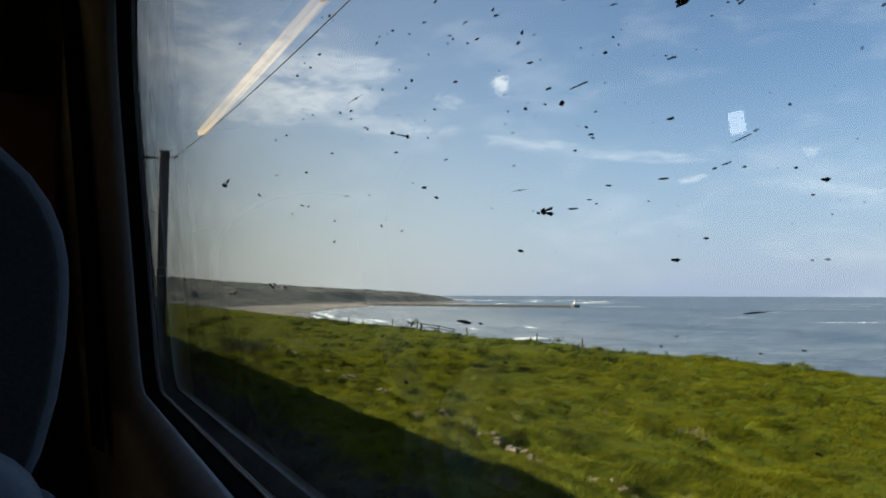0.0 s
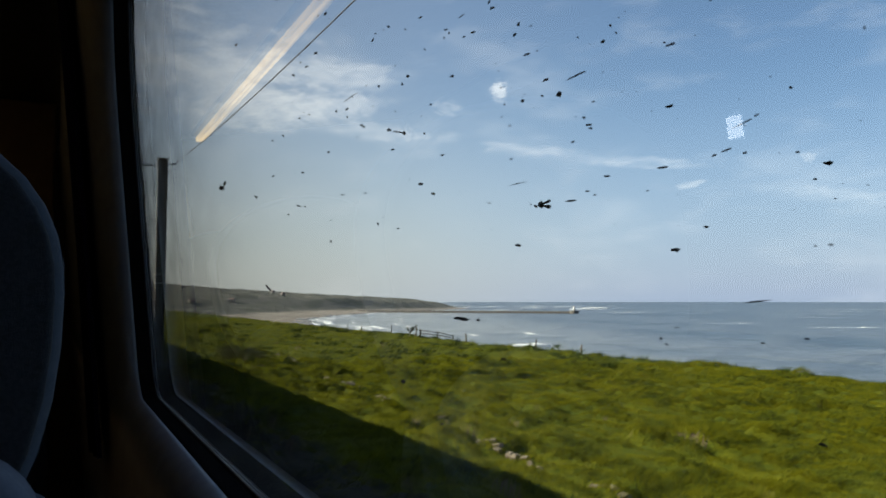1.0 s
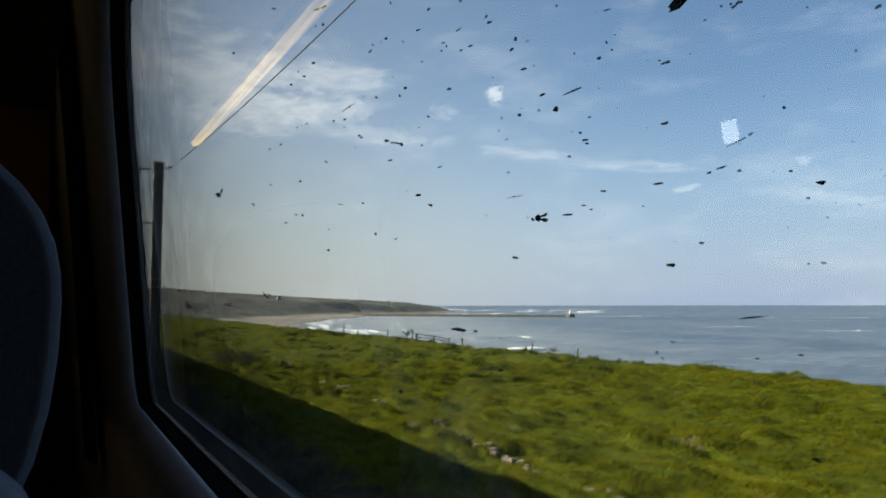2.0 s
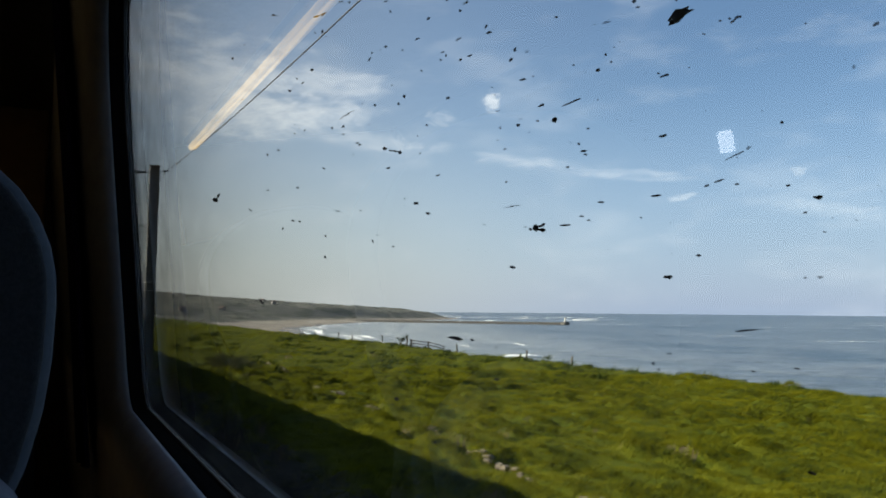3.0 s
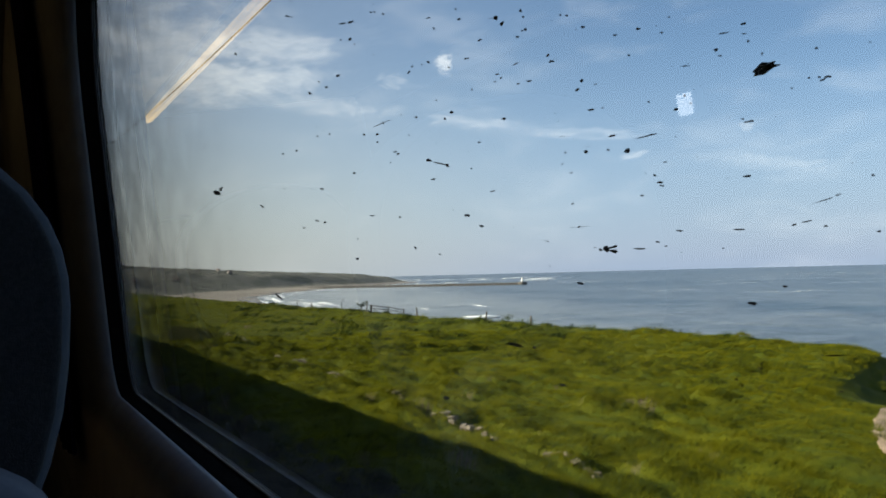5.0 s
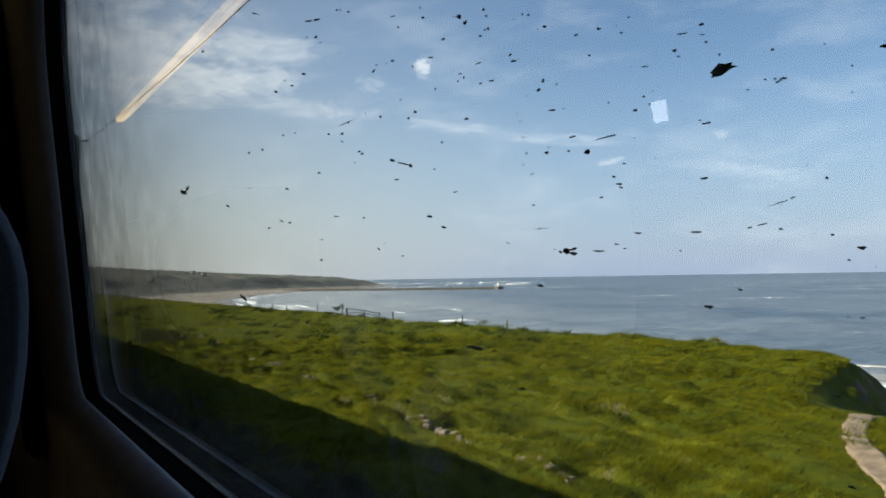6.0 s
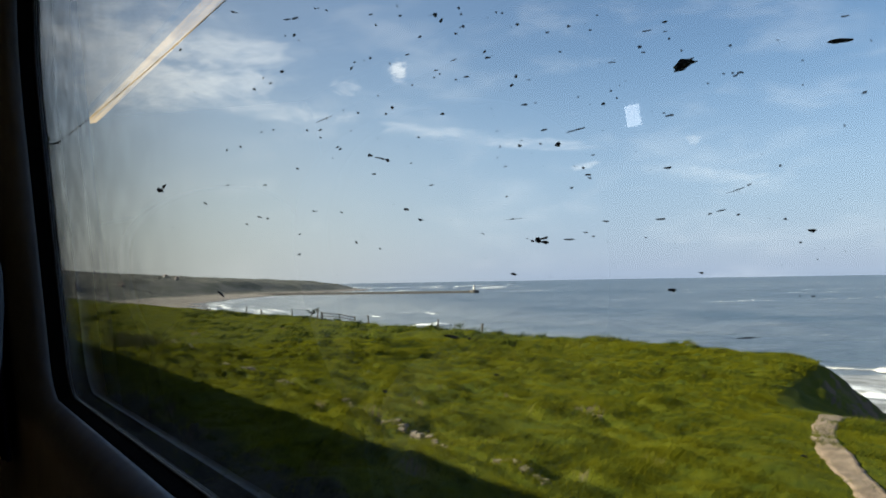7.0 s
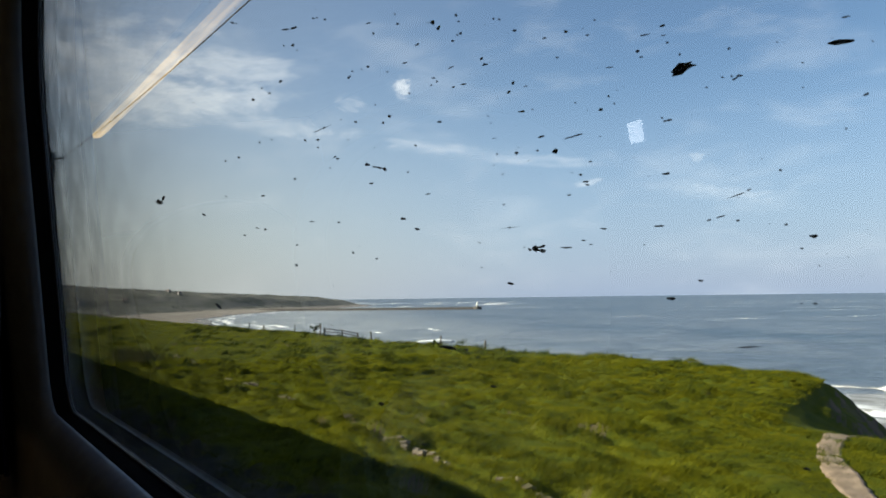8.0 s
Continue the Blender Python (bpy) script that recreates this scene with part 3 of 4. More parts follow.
angles = np.concatenate([np.arange(-4, 84, 0.3), np.arange(84, 356, 4.0)])
rings = np.concatenate([[1.2, 2.2], 3.0 * 1.0235 ** np.arange(0, 320)])
rings = rings[rings < 4800]
A, R = np.meshgrid(np.radians(angles), rings)
GX, GY = R * np.sin(A), R * np.cos(A)
GZ = land(GX, GY)
verts = np.stack([GX.ravel(), GY.ravel(), GZ.ravel()], 1)
na, nr = len(angles), len(rings)
faces = [(i * na + j, i * na + (j + 1) % na, (i + 1) * na + (j + 1) % na, (i + 1) * na + j) for i in range(nr - 1) for j in range(na)]
faces.append(tuple(range(na - 1, -1, -1)))
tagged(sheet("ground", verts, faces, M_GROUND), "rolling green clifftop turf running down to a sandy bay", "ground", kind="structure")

wr = np.concatenate([[8.0], 20 * 1.09 ** np.arange(0, 64)])
wr = np.concatenate([wr[wr < 4880], [4900.0]])
wa = np.radians(np.arange(0, 360, 1.5))
A, R = np.meshgrid(wa, wr)
WX, WY = 60 + R * np.sin(A), R * np.cos(A)
nw = len(wa)
faces = [(i * nw + j, i * nw + (j + 1) % nw, (i + 1) * nw + (j + 1) % nw, (i + 1) * nw + j) for i in range(len(wr) - 1) for j in range(nw)]
faces.append(tuple(range(nw - 1, -1, -1)))
tagged(sheet("sea_water", np.stack([WX.ravel(), WY.ravel(), np.full(WX.size, SEA)], 1), faces, M_SEA), "choppy blue-grey sea with low swell", "sea", kind="structure")

# ---- dirt on the outside of the pane ----


def spot_mesh(bm, y, z, long, high, slope, rnd):
    """An irregular dried speck, long by high millimetres, leaning by slope degrees."""
    ring = []
    c, sn = math.cos(radians(slope)), math.sin(radians(slope))
    n = 11
    for i in range(n):
        a = math.tau * i / n
        k = rnd.uniform(0.5, 1.2)
        u, v = long * 0.0005 * math.cos(a) * k, high * 0.00055 * math.sin(a) * rnd.uniform(0.55, 1.3)
        ring.append((y - u * c + v * sn, z + u * sn + v * c))
    top = [bm.verts.new((lean_x(q, 0.0065), p, q)) for p, q in ring]
    low = [bm.verts.new((lean_x(q, 0.0061), p, q)) for p, q in ring]
    bm.faces.new(top)
    bm.faces.new(low)
    for i in range(n):
        bm.faces.new((top[i], top[i - 1], low[i - 1], low[i]))


def spot(y, z, long, high, slope):
    bm = bmesh.new()
    spot_mesh(bm, y, z, long, high, slope, random.Random(int(y * 9000 + z * 70000)))
    return part("dirt_spot", bm, M_DIRT if high > 0.5 and long * high > 1.6 else M_THIN, window, smooth=False)

spot(0.1641, 0.0095, 3.5, 1.1, -2)
spot(0.1519, 0.0148, 2.0, 0.6, -4)
spot(0.1150, 0.0257, 2.5, 0.9, -7)
spot(0.3226, 0.0491, 4.9, 1.4, -7)
spot(0.3111, 0.0432, 4.6, 1.0, -13)
spot(0.7800, 0.1062, 26.0, 4.8, -7)
spot(0.7650, 0.1090, 16.0, 3.4, 6)
spot(0.7860, 0.1088, 9.0, 2.4, 0)
spot(0.6251, 0.0050, 19.4, 2.3, -17)
spot(0.2936, -0.0126, 14.4, 1.5, -1)
spot(0.2798, -0.0127, 3.3, 0.9, 2)
spot(0.2444, 0.0158, 4.7, 0.8, -11)
spot(0.4587, 0.0317, 4.4, 1.5, -3)
spot(0.1202, 0.0078, 0.7, 0.5, -2)
spot(0.1163, 0.0078, 1.7, 0.6, -2)
spot(0.1375, -0.0048, 10.4, 0.4, 5)
spot(0.1731, -0.0154, 1.2, 0.8, -28)
spot(0.1710, -0.0171, 1.9, 0.6, -16)
spot(0.1233, -0.0374, 2.7, 0.6, -6)
spot(0.3631, -0.0459, 5.8, 1.8, 6)
spot(0.3224, -0.0613, 4.3, 1.0, 9)
spot(0.1373, -0.0150, 1.2, 0.4, 4)
spot(0.1246, -0.0134, 1.7, 0.4, -1)
spot(0.1663, -0.0122, 2.2, 0.5, -1)
spot(0.2623, -0.0274, 5.6, 0.9, 2)
spot(0.6681, 0.2165, 8.7, 2.0, -16)
spot(0.6412, 0.0813, 11.4, 1.5, -16)
spot(0.1514, 0.0797, 10.8, 2.9, 7)
spot(0.1026, 0.0738, 6.4, 1.1, -10)
spot(0.5329, 0.2090, 8.5, 1.01, -19)
spot(0.5259, 0.2063, 4.5, 0.75, -16)
spot(0.4410, 0.1770, 13.0, 0.86, -13)
spot(0.4297, 0.1746, 11.6, 1.26, -11)
spot(0.4333, 0.1651, 5.2, 1.47, -7)
spot(0.4466, 0.1687, 1.7, 0.86, -41)
spot(0.4280, 0.1606, 2.4, 0.62, -15)
spot(0.4013, 0.1719, 3.0, 0.80, -23)
spot(0.3973, 0.1708, 2.1, 0.79, -17)
spot(0.3871, 0.1666, 3.7, 0.77, -22)
spot(0.3389, 0.1501, 5.6, 0.52, -10)
spot(0.3349, 0.1436, 1.9, 0.86, -44)
spot(0.2857, 0.1342, 6.4, 0.46, -12)
spot(0.2821, 0.1332, 3.3, 1.84, -16)
spot(0.2782, 0.1295, 3.5, 1.51, 11)
spot(0.3132, 0.1465, 1.3, 0.99, -57)
spot(0.3113, 0.1414, 2.7, 0.82, -4)
spot(0.2966, 0.1272, 3.6, 0.79, 3)
spot(0.3084, 0.1220, 4.3, 0.64, -6)
spot(0.3438, 0.1291, 3.0, 1.04, -14)
spot(0.3505, 0.1295, 1.8, 0.88, -3)
spot(0.3651, 0.1289, 4.4, 0.91, 13)
spot(0.3610, 0.1311, 3.2, 0.54, -8)
spot(0.3249, 0.1218, 1.6, 0.83, -24)
spot(0.2852, 0.1091, 3.8, 0.45, -9)
spot(0.2830, 0.1070, 1.3, 0.75, -13)
spot(0.2878, 0.1064, 1.3, 0.61, -1)
spot(0.4570, 0.1487, 6.6, 1.30, -10)
spot(0.4887, 0.1516, 2.9, 0.92, -5)
spot(0.4771, 0.1456, 7.0, 0.90, -9)
spot(0.5069, 0.1479, 5.4, 1.65, -17)
spot(0.3068, 0.1070, 1.5, 0.79, -24)
spot(0.3399, 0.1088, 1.2, 0.85, -43)
spot(0.3790, 0.1089, 1.2, 0.74, -27)
spot(0.3625, 0.1044, 2.5, 1.07, -11)
spot(0.3338, 0.0983, 2.3, 1.17, -3)
spot(0.3269, 0.1002, 4.0, 1.16, -2)
spot(0.4044, 0.1085, 22.4, 0.39, -0)
spot(0.4009, 0.1084, 1.4, 1.16, -40)
spot(0.2841, 0.0890, 3.8, 0.90, -6)
spot(0.2641, 0.1309, 1.7, 1.03, -25)
spot(0.2626, 0.1278, 1.6, 0.73, -7)
spot(0.2645, 0.1226, 1.2, 0.58, -16)
spot(0.2622, 0.1224, 2.5, 0.87, -10)
spot(0.2680, 0.1210, 2.6, 0.88, -10)
spot(0.2494, 0.1084, 2.1, 0.84, 14)
spot(0.2477, 0.1055, 4.0, 0.83, -10)
spot(0.2711, 0.1103, 5.5, 0.44, 0)
spot(0.2633, 0.1012, 4.3, 0.57, -6)
spot(0.2710, 0.1017, 2.2, 0.58, 1)
spot(0.2393, 0.1217, 1.1, 0.69, -17)
spot(0.2357, 0.1203, 1.4, 0.68, -7)
spot(0.2272, 0.1134, 2.1, 0.80, -9)
spot(0.2108, 0.1058, 1.9, 0.76, -9)
spot(0.1995, 0.1048, 2.1, 0.87, -4)
spot(0.1891, 0.1006, 1.7, 0.60, -8)
spot(0.2311, 0.0939, 1.9, 1.06, 36)
spot(0.2341, 0.0911, 2.2, 0.80, 7)
spot(0.2237, 0.0910, 2.1, 0.52, -6)
spot(0.2275, 0.0821, 4.0, 0.65, -8)
spot(0.2211, 0.0815, 1.3, 0.51, -1)
spot(0.1981, 0.0791, 0.8, 0.48, -12)
spot(0.2051, 0.0971, 1.5, 0.50, -14)
spot(0.1803, 0.0872, 4.1, 0.47, -11)
spot(0.1643, 0.0935, 4.5, 0.45, -6)
spot(0.1681, 0.0893, 2.0, 0.80, -9)
spot(0.1667, 0.0871, 1.5, 0.57, -6)
spot(0.1822, 0.0779, 0.7, 0.58, -12)
spot(0.1800, 0.0750, 0.7, 0.58, -12)
spot(0.1864, 0.0743, 2.0, 0.94, 1)
spot(0.1853, 0.1047, 1.1, 0.48, -16)
spot(0.1572, 0.0943, 2.6, 0.67, -3)
spot(0.1573, 0.0913, 2.1, 0.34, -10)
spot(0.1561, 0.0888, 1.1, 0.66, -5)
spot(0.1518, 0.0839, 0.8, 0.65, -43)
spot(0.1348, 0.0810, 1.2, 0.63, -6)
spot(0.1010, 0.0797, 2.5, 0.39, -6)
spot(0.0951, 0.0720, 0.4, 0.76, 7)
spot(0.0978, 0.0596, 1.5, 0.67, 11)
spot(0.1036, 0.0522, 0.6, 0.67, -10)
spot(0.1338, 0.0721, 2.3, 0.62, 14)
spot(0.1321, 0.0726, 2.0, 0.62, -8)
spot(0.1347, 0.0730, 0.8, 0.62, -13)
spot(0.1378, 0.0735, 0.8, 0.42, -13)
spot(0.1434, 0.0719, 1.0, 0.42, -12)
spot(0.1587, 0.0650, 3.8, 0.44, -5)
spot(0.1577, 0.0651, 1.6, 0.65, -4)
spot(0.1608, 0.0663, 0.9, 0.44, -11)
spot(0.1199, 0.0787, 0.9, 0.40, -15)
spot(0.1133, 0.0714, 0.5, 0.40, -14)
spot(0.1139, 0.0650, 0.5, 0.40, -12)
spot(0.5751, 0.1160, 5.1, 1.30, -8)
spot(0.5452, 0.1140, 4.7, 1.49, -9)
spot(0.4807, 0.1155, 3.8, 0.89, -10)
spot(0.5024, 0.1176, 3.0, 0.93, -10)
spot(0.4284, 0.1062, 3.2, 1.02, -10)
spot(0.4105, 0.1033, 4.7, 0.98, -5)
spot(0.4111, 0.0989, 2.2, 0.78, -9)
spot(0.3906, 0.0902, 5.2, 0.75, -1)
spot(0.3874, 0.0886, 3.6, 0.93, -3)
spot(0.3725, 0.0965, 1.9, 0.73, -20)
spot(0.3980, 0.0851, 1.4, 0.76, -38)
spot(0.4485, 0.0854, 4.4, 1.05, -7)
spot(0.5050, 0.0814, 7.5, 0.93, -6)
spot(0.5819, 0.0899, 8.0, 1.05, -6)
spot(0.3511, 0.0701, 5.7, 0.69, -4)
spot(0.3058, 0.0821, 2.5, 0.78, -9)
spot(0.2988, 0.0585, 4.6, 0.46, 1)
spot(0.3146, 0.0709, 1.5, 0.64, -8)
spot(0.4298, 0.0571, 7.7, 0.60, -5)
spot(0.3934, 0.0535, 2.8, 0.94, -5)
spot(0.5206, 0.0605, 7.8, 0.95, -8)
spot(0.5060, 0.0584, 5.3, 1.16, -4)
spot(0.5480, 0.0573, 6.0, 1.24, -4)
spot(0.4547, 0.0444, 3.5, 0.84, -3)
spot(0.3792, 0.0356, 2.8, 1.09, -33)
spot(0.3532, 0.0310, 2.4, 0.69, -2)
spot(0.2464, 0.0750, 1.5, 0.54, -10)
spot(0.2176, 0.0705, 3.8, 0.63, 1)
spot(0.2008, 0.0676, 11.2, 0.44, 1)
spot(0.1878, 0.0653, 0.8, 0.59, -10)
spot(0.2329, 0.0668, 2.5, 0.92, -14)
spot(0.2206, 0.0657, 1.6, 0.64, -9)
spot(0.2108, 0.0640, 3.2, 1.74, -5)
spot(0.2450, 0.0684, 1.1, 0.81, -22)
spot(0.2476, 0.0642, 1.1, 0.68, -8)
spot(0.2428, 0.0599, 2.2, 0.54, -7)
spot(0.1989, 0.0537, 1.5, 0.72, -25)
spot(0.1968, 0.0509, 3.6, 0.72, -3)
spot(0.1961, 0.0497, 2.4, 0.60, -18)
spot(0.2058, 0.0472, 1.8, 0.73, 1)
spot(0.1935, 0.0575, 1.4, 0.48, 1)
spot(0.2438, 0.0477, 1.9, 0.54, -6)
spot(0.2417, 0.0382, 14.0, 0.13, -1)
spot(0.2414, 0.0383, 2.2, 0.53, -4)
spot(0.2626, 0.0335, 2.9, 0.42, -14)
spot(0.2099, 0.0283, 7.2, 0.62, -3)
spot(0.2004, 0.0303, 2.4, 0.48, -3)
spot(0.1902, 0.0337, 2.8, 0.59, -9)
spot(0.1970, 0.0287, 1.5, 0.36, 6)
spot(0.1730, 0.0270, 1.0, 0.34, -16)
spot(0.1661, 0.0326, 4.7, 0.55, -2)
spot(0.1612, 0.0488, 3.1, 0.66, -0)
spot(0.1469, 0.0328, 1.8, 0.42, 8)
spot(0.1428, 0.0335, 3.5, 0.34, 8)
spot(0.1372, 0.0318, 1.6, 0.58, 2)
spot(0.1224, 0.0294, 1.0, 0.56, -4)
spot(0.1225, 0.0443, 0.7, 0.60, -8)
spot(0.1328, 0.0401, 1.8, 0.61, 11)
spot(0.1368, 0.0391, 6.9, 0.2, 11)
spot(0.1186, 0.0227, 1.0, 0.40, -3)
spot(0.2272, 0.0289, 2.9, 2.22, -8)
spot(0.2245, 0.0293, 5.2, 0.73, 8)
spot(0.2223, 0.0297, 2.5, 0.97, 2)
spot(0.2237, 0.0280, 6.5, 0.73, -9)
spot(0.2231, 0.0278, 4.3, 1.22, -6)
spot(0.2304, 0.0287, 1.9, 0.87, -18)
spot(0.2336, 0.0298, 1.5, 0.38, -3)
spot(0.3542, 0.0803, 6.0, 1.50, -11)
spot(0.3428, 0.0771, 17.3, 0.71, -14)
spot(0.3422, 0.0770, 5.8, 0.97, -14)
spot(0.3366, 0.0755, 4.4, 1.44, -12)

bm = bmesh.new()
rnd = random.Random(11)
for i in range(130):
    a = radians(rnd.uniform(9, 62))
    y = 0.15 / math.tan(a)
    far = math.hypot(0.15, y)
    z = far * math.tan(radians(rnd.choice((rnd.uniform(-13, 24), rnd.uniform(3, 24)))))
    if not WZ0 + 0.02 < z < WZ1 - 0.03:
        continue
    size = far * rnd.choice((0.5, 0.6, 0.7, 0.9, 1.1))
    spot_mesh(bm, y, z, size * rnd.uniform(1.2, 3.6) / math.sin(a) ** 0.8, size * rnd.uniform(0.45, 0.95), rnd.uniform(-35, 8), rnd)
tagged(part("dirt_specks", bm, M_THIN, window, "fine black specks of dried dirt", smooth=False), kind="stuff")

# ---- shore, pier and sea foam ----


def land_z(x, y):
    return float(land(np.array([x]), np.array([y]))[0])


def foam(name, path, width, rise, seed, label, ragged=0.5, group="", mat=None):
    """A broken crest: a ragged white band along a path on the water, arched across its width."""
    rnd = random.Random(seed)
    pts = [Vector((*p, 0)) for p in path]
    line = []
    for a, b in zip(pts, pts[1:]):
        n = max(3, int((b - a).length / (width * 0.4)))
        line += [a.lerp(b, i / n) for i in range(n)]
    line.append(pts[-1])
    bm = bmesh.new()
    rows = []
    ph = [rnd.uniform(0, 6.3) for _ in range(4)]
    for i, p in enumerate(line):
        q = line[min(i + 1, len(line) - 1)] - line[max(i - 1, 0)]
        side = Vector((q.y, -q.x, 0)).normalized()
        u = i / max(1, len(line) - 1)
        body = 0.55 + ragged * (0.6 * math.sin(i * 0.61 + ph[0]) + 0.5 * math.sin(i * 0.23 + ph[1]) + 0.4 * math.sin(i * 1.31 + ph[2]))
        w = width * max(0.03, body) * math.sin(math.pi * min(max(u, 0.02), 0.98)) ** 0.5 * rnd.uniform(0.75, 1.25)
        mid = p + side * width * (0.5 * math.sin(i * 0.17 + ph[3]) + rnd.uniform(-0.12, 0.12))
        rows.append([bm.verts.new((mid.x + side.x * w * t, mid.y + side.y * w * t, SEA + 0.04 + rise * min(1.0, w / width) * k * rnd.uniform(0.6, 1.2))) for t, k in ((-0.5, 0), (-0.2, 0.8), (0.15, 1), (0.5, 0))])
    for a, b in zip(rows, rows[1:]):
        for i in range(3):
            bm.faces.new((a[i], a[i + 1], b[i + 1], b[i]))
        bm.faces.new((a[3], a[0], b[0], b[3]))
    bm.faces.new(rows[0])
    bm.faces.new(rows[-1])
    return tagged(part(name, bm, mat or M_FOAM), label, "breaking wave", group or "breaking waves", "stuff")


rnd = random.Random(4)
for off, w, rise in ((1, 7.5, 0.1), (8, 7.5, 0.25), (18, 5.5, 0.5), (30, 3.2, 0.5), (48, 1.5, 0.4), (80, 1.2, 0.4)):
    y = 330.0
    while y < 960:
        run = rnd.uniform(40, 130) if off < 20 else rnd.uniform(14, 34)
        ys = np.arange(y, y + run + 1, 10.0)
        xs = np.interp(ys, COAST_Y, COAST_X) + off + rnd.uniform(-5, 5)
        if rnd.random() < (0.95 if off < 30 else 0.4):
            foam("breaking_wave", list(zip(xs, ys)), w, rise, int(y + off), "white breaker rolling onto the sandy beach")
        y += run + rnd.uniform(5, 35) * (1 if off < 20 else 2.5)
foam("breaking_wave", [(156.5, 254), (163, 250), (169.5, 245.5)], 4.0, 2.6, 5, "bright white wave breaking offshore", 0.12)
for i, (x0, y0, x1, y1, w) in enumerate(((606, 806, 690, 768, 7), (640, 850, 740, 800, 7), (690, 740, 740, 715, 6), (520, 1060, 600, 1045, 4), (640, 1090, 720, 1075, 5), (330, 600, 352, 596, 2.5), (420, 420, 470, 405, 2.5), (600, 520, 690, 495, 3), (760, 480, 860, 430, 3), (700, 640, 900, 560, 3), (900, 760, 1300, 600, 4), (820, 420, 1000, 330, 3), (500, 300, 640, 235, 2.2), (1100, 900, 1500, 720, 4), (420, 330, 470, 300, 2), (640, 420, 760, 360, 2.4))):
    foam("breaking_wave", [(x0, y0), ((x0 + x1) / 2, (y0 + y1) / 2 + 2), (x1, y1)], w * 0.8, 0.4, 40 + i, "far white wave crest on the open sea", 0.28)
rnd = random.Random(17)
for i in range(16):
    a, r = radians(rnd.uniform(27, 39)), rnd.uniform(1240, 2100)
    x, y, run = r * math.sin(a), r * math.cos(a), rnd.uniform(30, 95)
    foam("breaking_wave", [(x - run / 2, y + 8), (x, y + rnd.uniform(-4, 4)), (x + run / 2, y - 12)], rnd.uniform(14, 26), 2.2, 120 + i, "white breakers beyond the pier", 0.4)


def surf_material():
    """Churned white water broken by darker gaps."""
    m = bpy.data.materials.new("churned_surf")
    m.use_nodes = True
    n = Nodes(m.node_tree)
    pos = n.add("ShaderNodeNewGeometry", 0)
    long = n.add("ShaderNodeMapping", Vector=pos, Scale=(1.0, 0.4, 1.0))
    f = n.math("ADD", n.math("MULTIPLY", n.noise(long, 0.10, 5.0, 0.65), 0.6), n.math("MULTIPLY", n.noise(long, 0.5, 5.0, 0.65), 0.4))
    col = n.mix(n.ramp(f, 0.46, 0.64), (0.15, 0.15, 0.14), (0.74, 0.76, 0.75))
    n.add("ShaderNodeOutputMaterial", Surface=n.add("ShaderNodeBsdfPrincipled", Base_Color=col, Roughness=0.5))
    return m


M_SURF = surf_material()
for i, x in enumerate((96, 121, 141)):
    foam("breaking_wave", [(x + 6 * math.sin(y * 0.06 + i * 2), y) for y in range(24, 120, 6)], 5.0, 0.7, 80 + i, "long white surf line below the cliff", 0.9, mat=M_SURF)
vs, fs = [], []
for i in range(40):
    for j in range(30):
        u, v = i / 39, j / 29
        y = 14 + 116 * u
        mid, half = 116 + 7 * math.sin(y * 0.05), 38 * (0.75 + 0.25 * math.sin(y * 0.13 + 1)) * math.sin(math.pi * (0.04 + 0.92 * u)) ** 0.4
        x = mid + half * (2 * v - 1)
        vs.append((x, y, SEA + 0.05 + 0.22 * math.sin(math.pi * v) * (1 + math.sin(x * 0.5 + 2 * math.sin(y * 0.09)))))
for i in range(39):
    for j in range(29):
        k = i * 30 + j
        fs.append((k, k + 1, k + 31, k + 30))
tagged(sheet("surf", vs, fs, M_SURF), "churned white surf breaking below the cliff", "surf", kind="stuff")

pier = new("pier")
pier.matrix_basis = pose(400, 980, SEA)
bpy.context.view_layer.update()
tagged(pier, "long dark stone pier reaching out across the bay", "pier")
a, b = Vector((372, 1007, 0)), Vector((578, 784, 0))
m = Matrix.Translation((a + b) / 2) @ Matrix.Rotation(math.atan2(b.y - a.y, b.x - a.x), 4, "Z")
bm = box(bmesh.new(), -152, 152, -4, 4, SEA - 4, SEA + 1.7, 0.3)
bmesh.ops.transform(bm, matrix=m, verts=bm.verts)
part("deck", bm, M_PIER, pier, smooth=False)
bm = box(bmesh.new(), -152, 151, 2.4, 3.6, SEA + 1.7, SEA + 2.9, 0.2)
bmesh.ops.transform(bm, matrix=m, verts=bm.verts)
part("parapet", bm, M_PIER, pier, smooth=False)
bm = bmesh.new()
bmesh.ops.create_cone(bm, cap_ends=True, segments=20, radius1=6, radius2=5.4, depth=7, matrix=Matrix.Translation((577, 785, SEA)))
part("pier_head", bm, M_PIER, pier, smooth=False)

tower = new("lighthouse")
tower.matrix_basis = pose(577, 785, SEA + 3.5)
bpy.context.view_layer.update()
tagged(tower, "small white lighthouse at the end of the pier", "lighthouse")
bm = bmesh.new()
bmesh.ops.create_cone(bm, cap_ends=True, segments=20, radius1=1.6, radius2=1.1, depth=4.6, matrix=Matrix.Translation((577, 785, SEA + 5.8)))
part("tower", bm, M_WHITE, tower)
bm = bmesh.new()
bmesh.ops.create_cone(bm, cap_ends=True, segments=20, radius1=1.5, radius2=1.5, depth=0.3, matrix=Matrix.Translation((577, 785, SEA + 8.25)))
part("gallery", bm, M_PIER, tower)
bm = bmesh.new()
bmesh.ops.create_cone(bm, cap_ends=True, segments=16, radius1=0.95, radius2=0.85, depth=1.1, matrix=Matrix.Translation((577, 785, SEA + 8.95)))
lantern = part("lantern", bm, M_WHITE, tower)
bm = bmesh.new()
